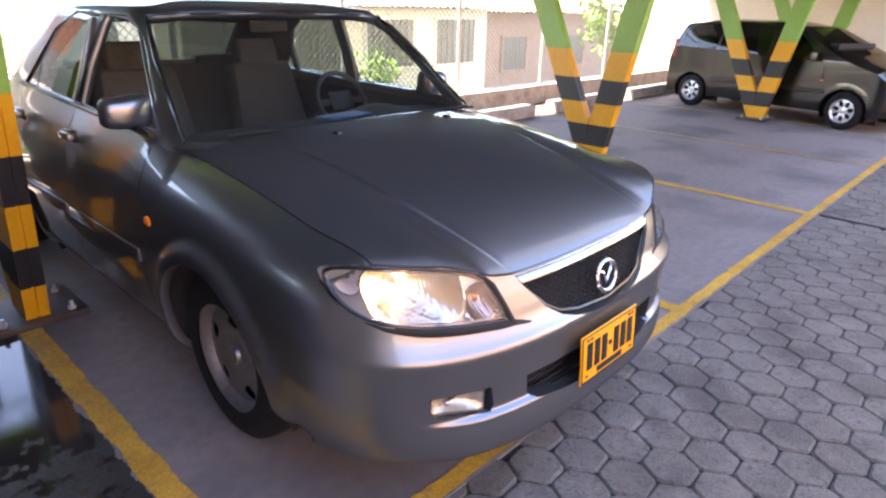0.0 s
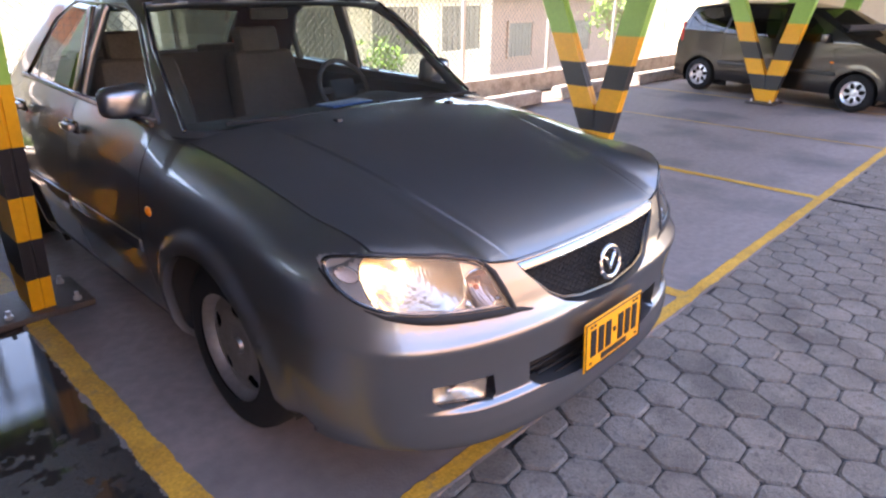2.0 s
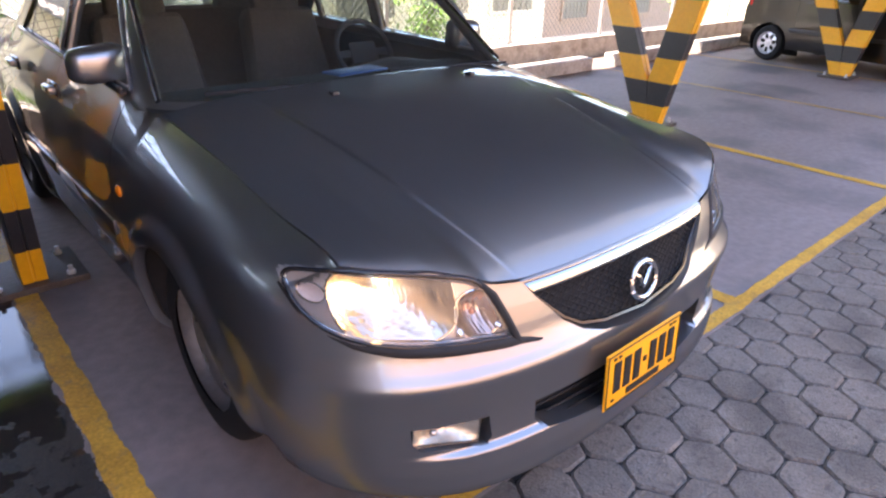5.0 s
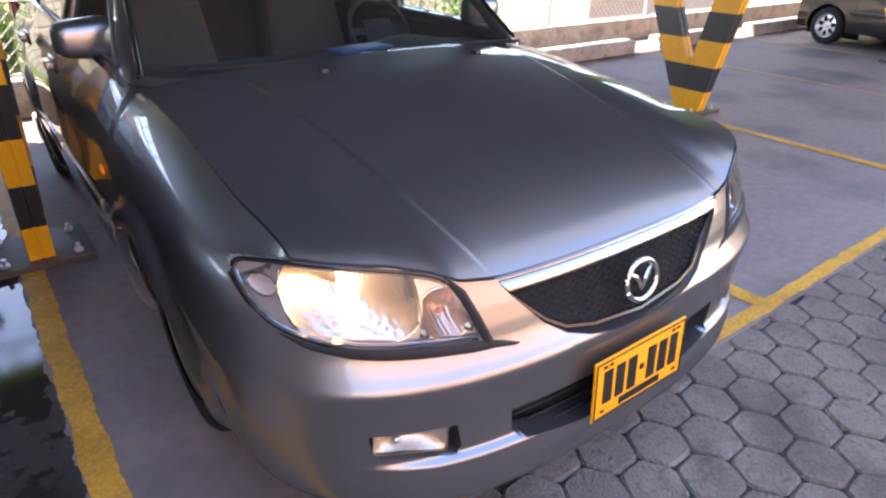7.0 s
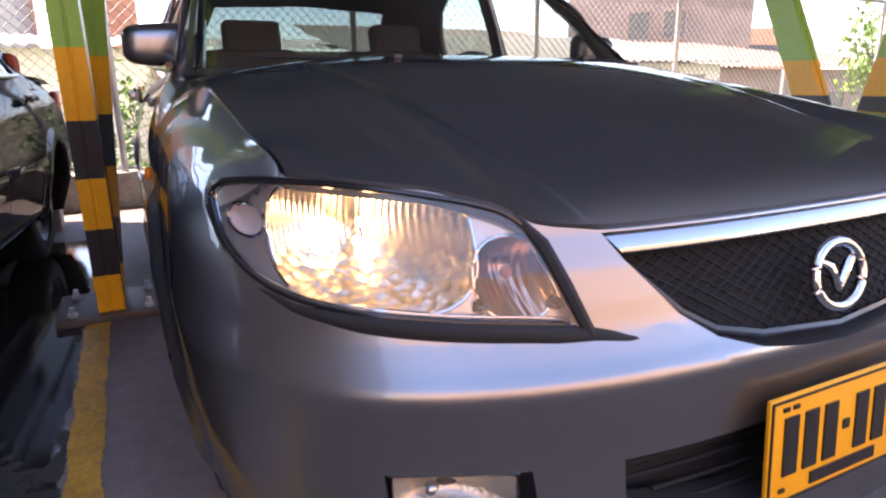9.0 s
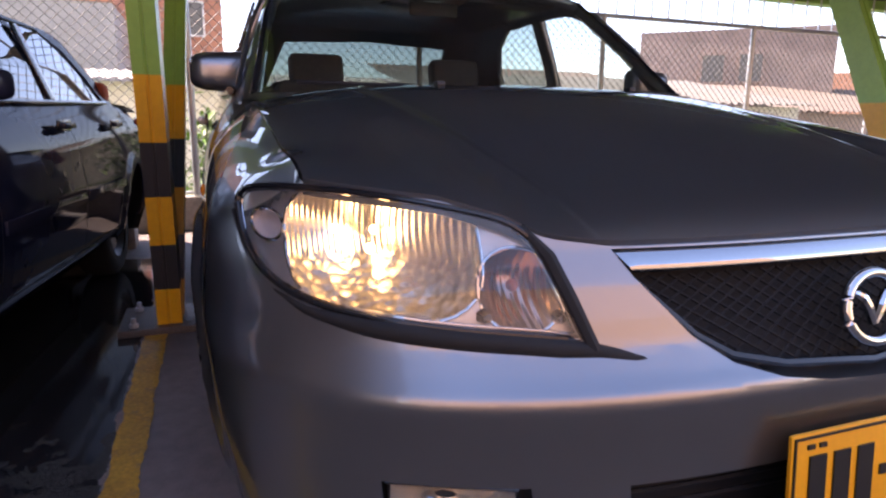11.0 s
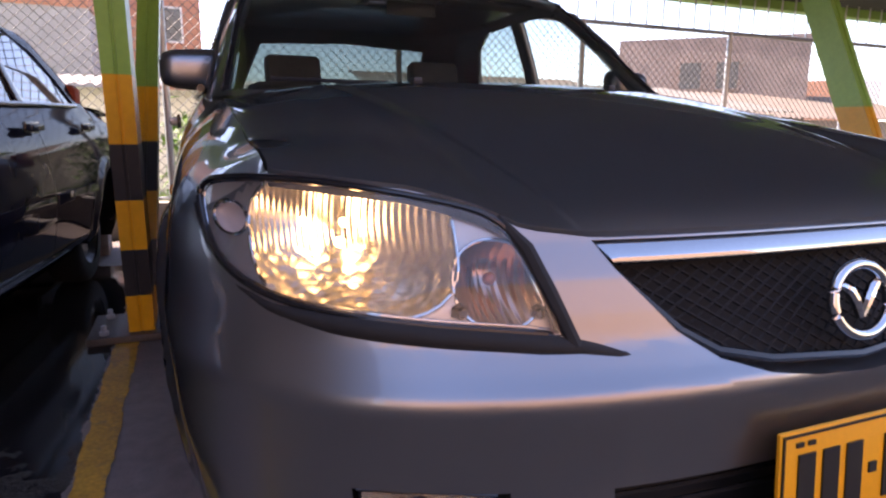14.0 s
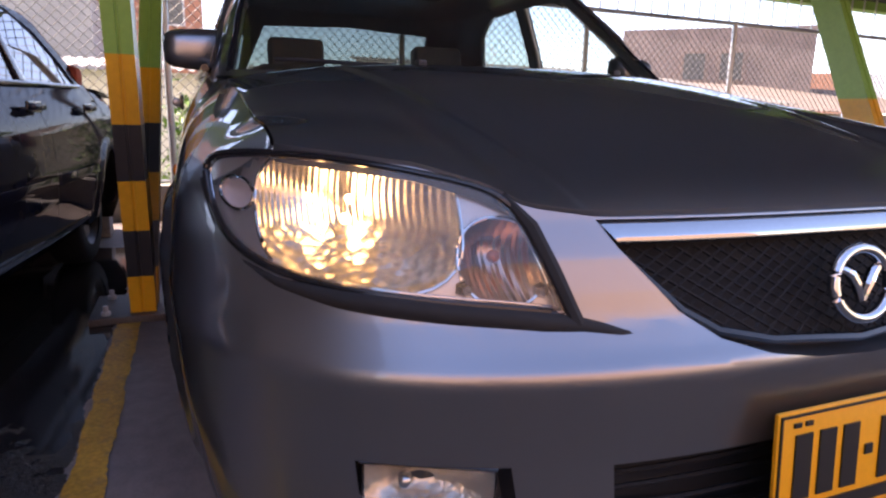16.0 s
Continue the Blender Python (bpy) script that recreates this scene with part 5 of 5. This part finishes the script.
def van(m):
    """A compact people carrier: sloping nose, high roof, upright tail."""
    v = thing("people_carrier", "taupe grey compact people carrier parked behind a pillar", "car", "parked cars", m)
    roofline = smooth_lerp([(0.0, 0.62), (0.10, 0.78), (0.85, 1.00), (1.0, 1.05), (1.75, 1.41), (2.2, 1.475), (3.2, 1.48), (3.75, 1.42), (3.98, 1.08), (4.12, 0.85)], 200, 3)
    belt = lambda y: 0.98 + 0.05 * step(1, 4, y)

    def half_width(y, z):
        w = 0.86 - 0.10 * max(0, 1 - y / 0.5) ** 2.2 - 0.06 * max(0, (y - 3.5) / 0.62) ** 2
        return w - 0.05 * max(0, (0.45 - z) / 0.3) ** 2 - 0.21 * max(0, (z - belt(y)) / 0.48) ** 1.2
    ys = [4.12 * i / 220 for i in range(221)]
    bm = bmesh.new()

    def at(y, k):
        top = roofline(y)
        low = 0.24 + 0.05 * max(0, 1 - y / 0.3)
        if k <= 1:
            z = low + (top - 0.03 - low) * k
            return (-half_width(y, z), y, z)
        z = top - 0.03
        s = 2 - k
        return (-half_width(y, z) * s, y, top - 0.03 * s ** 3)
    grid(at, ys, [i / 70 for i in range(71)] + [1 + i / 10 for i in range(1, 11)], bm, flip=True)
    for y, fl in ((0.0, False), (4.12, True)):
        grid(lambda k, s, y=y: (at(y, k)[0] * s, y + (-0.02 if y == 0 else 0.02) * (1 - s * s), at(y, k)[2]), [i / 22 for i in range(23)], [i / 10 for i in range(11)], bm, flip=not fl)
    bmesh.ops.remove_doubles(bm, verts=bm.verts[:], dist=1e-4)
    for wy in (0.85, 3.43):
        arch(bm, wy, 0.004)
    side_ok = lambda c, n: n.x < -0.3
    wins = [carve(bm, p, (1, 2), side_ok) for p in ([(1.24, 0.97), (1.68, 1.29), (1.86, 1.375), (2.06, 1.395), (2.09, 0.98)], [(2.14, 0.98), (2.12, 1.40), (2.95, 1.41), (3.00, 1.00)], [(3.05, 1.00), (3.0, 1.41), (3.50, 1.385), (3.74, 1.24), (3.80, 1.05)])]
    screen = carve(bm, [(-0.60, 1.08), (-0.53, 1.36), (0.0, 1.385), (0.0, 1.07)], (0, 2), lambda c, n: 0.9 < c.y < 2.0 and n.z > 0.2)
    back = carve(bm, [(-0.56, 1.08), (-0.50, 1.36), (0, 1.37), (0, 1.07)], (0, 2), lambda c, n: c.y > 3.7 and n.y > 0.3)
    part("body", mirrored(bm), PAINT_VAN, v, angle=40)
    for side in (-1, 1):
        for w in wins:
            g = w.copy() if side < 0 else mirrored(w, False)
            part("side_window", g, TINTED, v)
    for w in wins:
        w.free()
    part("windscreen", mirrored(screen), TINTED, v)
    part("rear_window", mirrored(back), TINTED, v)
    for side in (-1, 1):
        part("side_moulding", box(0.02, 1.95, 0.06, (side * 0.865, 2.12, 0.56), 0.008), BLACK_PLASTIC, v)
        part("headlamp", box(0.10, 0.26, 0.17, (side * 0.745, 0.20, 0.70), 0.04, turn=pose(0, 0, 0, -18, 0, side * 22)), material_once("van_lamp", (0.6, 0.6, 0.62), 0.08, 0.6), v)
        part("rear_lamp", box(0.08, 0.10, 0.30, (side * 0.795, 3.93, 1.0), 0.02), RED_LENS, v)
        mir = part("door_mirror", box(0.16, 0.10, 0.13, (side * 0.90, 1.36, 1.03), 0.035, seg=3), PAINT_VAN, v)
        part("side_repeater", box(0.012, 0.05, 0.025, (side * 0.868, 1.22, 0.72), 0.005), AMBER, v)
        part("door_handle", box(0.025, 0.14, 0.03, (side * 0.868, 1.98, 0.93), 0.01), PAINT_VAN, v)
        part("door_handle", box(0.025, 0.14, 0.03, (side * 0.868, 2.86, 0.95), 0.01), PAINT_VAN, v)
        for y in (1.22, 2.09, 3.02):
            part("door_joint", tube([(side * (half_width(y, z) + 0.0005), y, z) for z in (0.34, 0.6, 0.9, 1.02)], 0.004, 4), DARK, v)
        for wy in (0.85, 3.43):
            well = grid(lambda a, k: (side * (-0.80 + 0.32 * k), wy + 0.345 * math.cos(a), 0.31 + 0.345 * math.sin(a)), [math.pi * (i / 20 * 1.3 - 0.15) for i in range(21)], [0, 1])
            part("wheel_well", well, DARK, v)
            part("well_back", box(0.02, 0.70, 0.6, (side * 0.49, wy, 0.40)), DARK, v)
            wheel(v, side * 0.76, wy, side, (7, 0.034, 0.048, 0.118), BRIGHT_ALLOY, 0.89)
    part("underbody", box(1.4, 3.6, 0.03, (0, 2.0, 0.26)), DARK, v)
    part("number_plate", box(0.33, 0.01, 0.15, (0, -0.03, 0.42), 0.002), PLATE_YELLOW, v, "yellow number plate")
    # near-black box fills the cabin, standing in for its unlit inside
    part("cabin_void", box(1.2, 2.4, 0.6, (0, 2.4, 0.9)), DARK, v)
    for ob in v.children_recursive:
        if ob.data is not None and ob.parent is v:
            for p in ob.data.vertices:
                if p.co.z > 0.60:
                    p.co.z = 0.60 + (p.co.z - 0.60) * 1.17
                if p.co.y < 0.50:
                    p.co.y = 0.50 - (0.50 - p.co.y) * 0.42
                if p.co.y > 3.78:
                    p.co.y = 3.78 + (p.co.y - 3.78) * 0.6
    return v


van(pose(8.36, 0.18, 0, 0, 0, -14.1) @ Matrix.Diagonal((0.80, 0.9, 0.80, 1)))


# ---- beyond the fence ----
def house(name, label, x, y, z, sx, sy, sz, wall, windows=(), roof=0.0, roof_mat=None, turn=0):
    trim = WHITE_WALL if wall in (WHITE_WALL, BRICKWORK) else wall
    h = thing(name, label, "building", "houses beyond the fence", pose(x, y, z, 0, 0, turn))
    part("wall", box(sx, sy, sz, (0, 0, sz / 2)), wall, h, smooth=False)
    if roof:
        bm = bmesh.new()
        n = int(sx / 0.22)
        def at(i, k):
            return (-sx / 2 - 0.2 + (sx + 0.4) * i / (2 * n), -sy / 2 - 0.4 + (sy + 0.6) * k, sz + 0.02 + roof * k + (0.05 if i % 2 else 0.0))
        grid(at, range(2 * n + 1), (0, 0.25, 0.5, 0.75, 1), bm, flip=False)
        part("roof", bm, roof_mat or ROOF_TILE, h, "ribbed tile roof", smooth=False)
    for wx, wz, ww, wh in windows:
        win = new("window")
        win.parent = h
        part("pane", box(ww, 0.03, wh, (wx, -sy / 2 - 0.002, wz)), PANE, win, smooth=False)
        for d in (-1, 1):
            part("frame", box(0.06, 0.08, wh + 0.12, (wx + d * (ww / 2 + 0.03), -sy / 2 - 0.02, wz)), trim, win, smooth=False)
            part("frame", box(ww, 0.08, 0.06, (wx, -sy / 2 - 0.02, wz + d * (wh / 2 + 0.03))), trim, win, smooth=False)
        for i in range(1, 7):
            part("bar", box(0.02, 0.02, wh, (wx - ww / 2 + ww * i / 7, -sy / 2 - 0.05, wz)), PANE, win, smooth=False)
    return h


house("white_house", "white rendered house with a barred window", -0.4, 15.5, -2.4, 9.0, 4.0, 4.0, WHITE_WALL, [(0.6, 2.6, 1.0, 1.2), (-2.6, 2.6, 1.0, 1.2)], 0.45, PALE_TILE)
grey = house("grey_house", "grey block house with a brick parapet", -7.5, 22, -2.4, 9.0, 5.0, 7.2, GREY_WALL, [(1.0, 5.0, 1.0, 1.0)])
part("parapet", box(9.06, 5.06, 1.15, (0, 0, 6.95)), BRICKWORK, grey, "red brick parapet", smooth=False)
house("brick_tower", "narrow red brick building", -1.2, 24, -2.4, 2.2, 3.0, 9.0, BRICKWORK, [(0.2, 6.5, 0.6, 1.0)])
house("white_facade", "white house front with windows and a ribbed roof", 8.0, 13.0, -2.4, 9.2, 4.0, 3.7, WHITE_WALL, [(-3.4, 2.9, 1.5, 1.1), (-1.2, 2.9, 1.5, 1.1), (1.0, 2.9, 1.5, 1.1), (3.3, 2.9, 1.5, 1.1)], 0.8, GREY_TILE)
house("brick_house", "red brick house with a ribbed tile roof", 17.2, 14.0, -2.4, 8.8, 4.0, 3.6, PINK_BRICK, [(-2.0, 2.4, 1.2, 1.0), (1.5, 2.4, 1.2, 1.0)], 0.9)
house("brick_block", "weathered brick block behind the low houses", 17.8, 18.6, -2.4, 6.2, 4.0, 6.5, DUSTY_BRICK, [(-0.6, 5.2, 0.7, 0.9), (0.6, 5.2, 0.7, 0.9)], 0.0, None, -44)
house("far_tower", "distant pale tower with dark windows", 52.0, 38.0, -2.4, 5.0, 4.0, 7.5, WHITE_WALL, [(-1.0, 6.0, 0.9, 0.8), (1.0, 6.0, 0.9, 0.8)], 0.0, None, -52)
house("far_brick_house", "distant orange brick house", 44.0, 34.0, -2.4, 3.0, 4.0, 7.0, BRICKWORK, [], 0.0, None, -52)
house("tiled_house", "low brick house with a wide ribbed roof", 9.5, 20.0, -2.4, 9.0, 5.0, 4.2, BRICKWORK, [(-1.0, 3.0, 1.2, 0.9)], 1.1)
house("salmon_building", "salmon building across the driveway", 1.0, -16.0, -0.1, 26.0, 4.0, 6.8, WARM_WALL, [])


def bush(name, label, x, y, z, r, h, n, leaf=0.09, seed=1):
    rnd = random.Random(seed)
    b = thing(name, label, "plant", "plants behind the fence", pose(x, y, z))
    stems = bmesh.new()
    leaves = bmesh.new()
    for k in range(9):
        a = rnd.uniform(0, 2 * math.pi)
        tip = Vector((math.cos(a) * r * rnd.uniform(0.3, 0.9), math.sin(a) * r * rnd.uniform(0.3, 0.9), h * rnd.uniform(0.6, 1.0)))
        tube([(0, 0, 0), tip * 0.5 + Vector((0, 0, h * 0.1)), tip], 0.012, 5, stems, taper=[1, 0.7, 0.3])
        for _ in range(n // 9):
            p = tip * rnd.uniform(0.35, 1.05) + Vector([rnd.gauss(0, r * 0.22) for _ in range(3)])
            if p.z < 0.02:
                continue
            d = Vector((rnd.uniform(-1, 1), rnd.uniform(-1, 1), rnd.uniform(-0.8, 0.6))).normalized()
            s = d.cross(Vector((0, 0, 1))).normalized() * leaf * 0.28
            L = leaf * rnd.uniform(0.7, 1.4)
            q = [p, p + d * L * 0.5 + s, p + d * L + Vector((0, 0, -0.2 * L)), p + d * L * 0.5 - s]
            leaves.faces.new([leaves.verts.new(c) for c in q])
    part("trunk", stems, BARK, b)
    part("foliage", leaves, LEAF, b, smooth=False)
    return b


bush("shrub", "leafy green shrub growing behind the fence", -0.72, 5.75, 0.0, 0.35, 0.95, 500, 0.10, 3)
bush("shrub", "leafy green shrub growing behind the fence", 4.6, 6.4, -0.1, 0.45, 0.9, 500, 0.10, 5)
bush("shrub", "leafy green shrub growing behind the fence", 13.2, 7.6, -0.1, 0.9, 2.6, 900, 0.16, 8)

# grass strip
rnd = random.Random(4)
gv, gf = [], []
for i in range(9000):
    x, y = rnd.uniform(-7, 3), 5.14 + 1.2 * rnd.random() ** 1.3
    a, L = rnd.uniform(0, 2 * math.pi), rnd.uniform(0.06, 0.16)
    bx, by = math.cos(a) * 0.006, math.sin(a) * 0.006
    lx, ly = rnd.gauss(0, 0.03), rnd.gauss(0, 0.03)
    z = 0.18
    k = len(gv)
    gv += [(x - bx, y - by, z), (x + bx, y + by, z), (x + lx, y + ly, z + L)]
    gf.append((k, k + 1, k + 2))
gm = bpy.data.meshes.new("grass")
gm.from_pydata(gv, [], gf)
gm.materials.append(GRASS)
tagged(new("grass", gm), "bright green grass on the bank behind the low wall", "grass", "", "stuff")
tagged(part("bank", box(12, 1.4, 0.30, (-3.0, BACK_Y + 0.87, 0.04), 0.03), GRASS_SOIL), "grassed earth bank behind the low wall", "bank", "", "structure")

# ---- pavers of the driveway, last ----
PITCH = 0.170
hexes = bmesh.new()
ring = []
for i in range(6):
    a = i * math.pi / 3
    for d in (-0.10, 0.10):
        ring.append((PITCH * 0.543 * math.cos(a + d), PITCH * 0.543 * math.sin(a + d)))
low = [hexes.verts.new((x, y, -0.05)) for x, y in ring]
mid = [hexes.verts.new((x, y, -0.008)) for x, y in ring]
top = [hexes.verts.new((x * 0.90, y * 0.90, 0.0)) for x, y in ring]
for i in range(12):
    j = (i + 1) % 12
    hexes.faces.new((low[i], low[j], mid[j], mid[i])), hexes.faces.new((mid[i], mid[j], top[j], top[i]))
hexes.faces.new(top)
hexes.normal_update()
hex_mesh = bpy.data.meshes.new("paver")
hexes.to_mesh(hex_mesh)
hexes.free()
hex_mesh.materials.append(PAVER)
drive = thing("driveway_paving", "hexagonal grey concrete pavers with dark open joints", "paving", "", pose(0, 0, -0.004), "structure")
rest_v, rest_f = [], []
near_count = 0
spots = []
spin = Matrix.Rotation(radians(3), 2)
for i in range(-64, 88):
    for j in range(-58, 12):
        c = spin @ Vector((i * PITCH * math.sqrt(3) / 2, (j + 0.5 * (i % 2)) * PITCH)) + Vector((0.28, -0.114))
        if c.y < EDGE_Y + 0.06 and -8.95 < c.y and LEFT_X + 0.1 < c.x < END_X - 0.1:
            spots.append((c.x, c.y))
spots.sort(key=lambda c: (c[0] - 0.8) ** 2 + (c[1] + 0.5) ** 2)
rnd = random.Random(9)
for x, y in spots:
    tilt = (rnd.gauss(0, 0.5), rnd.gauss(0, 0.5), 3 + rnd.gauss(0, 1.2))
    dz = rnd.gauss(0, 0.0015)
    if near_count < 300:
        ob = new("paver", hex_mesh)
        ob.parent = drive
        ob.matrix_local = pose(x, y, dz, *tilt)
        near_count += 1
    else:
        m = pose(x, y, dz, *tilt)
        k = len(rest_v)
        rest_v += [tuple(m @ v.co) for v in hex_mesh.vertices]
        rest_f += [tuple(k + i for i in p.vertices) for p in hex_mesh.polygons]
rm = bpy.data.meshes.new("far_pavers")
rm.from_pydata(rest_v, [], rest_f)
rm.materials.append(PAVER)
far = new("far_pavers", rm)
far.parent = drive
tagged(far, kind="stuff")
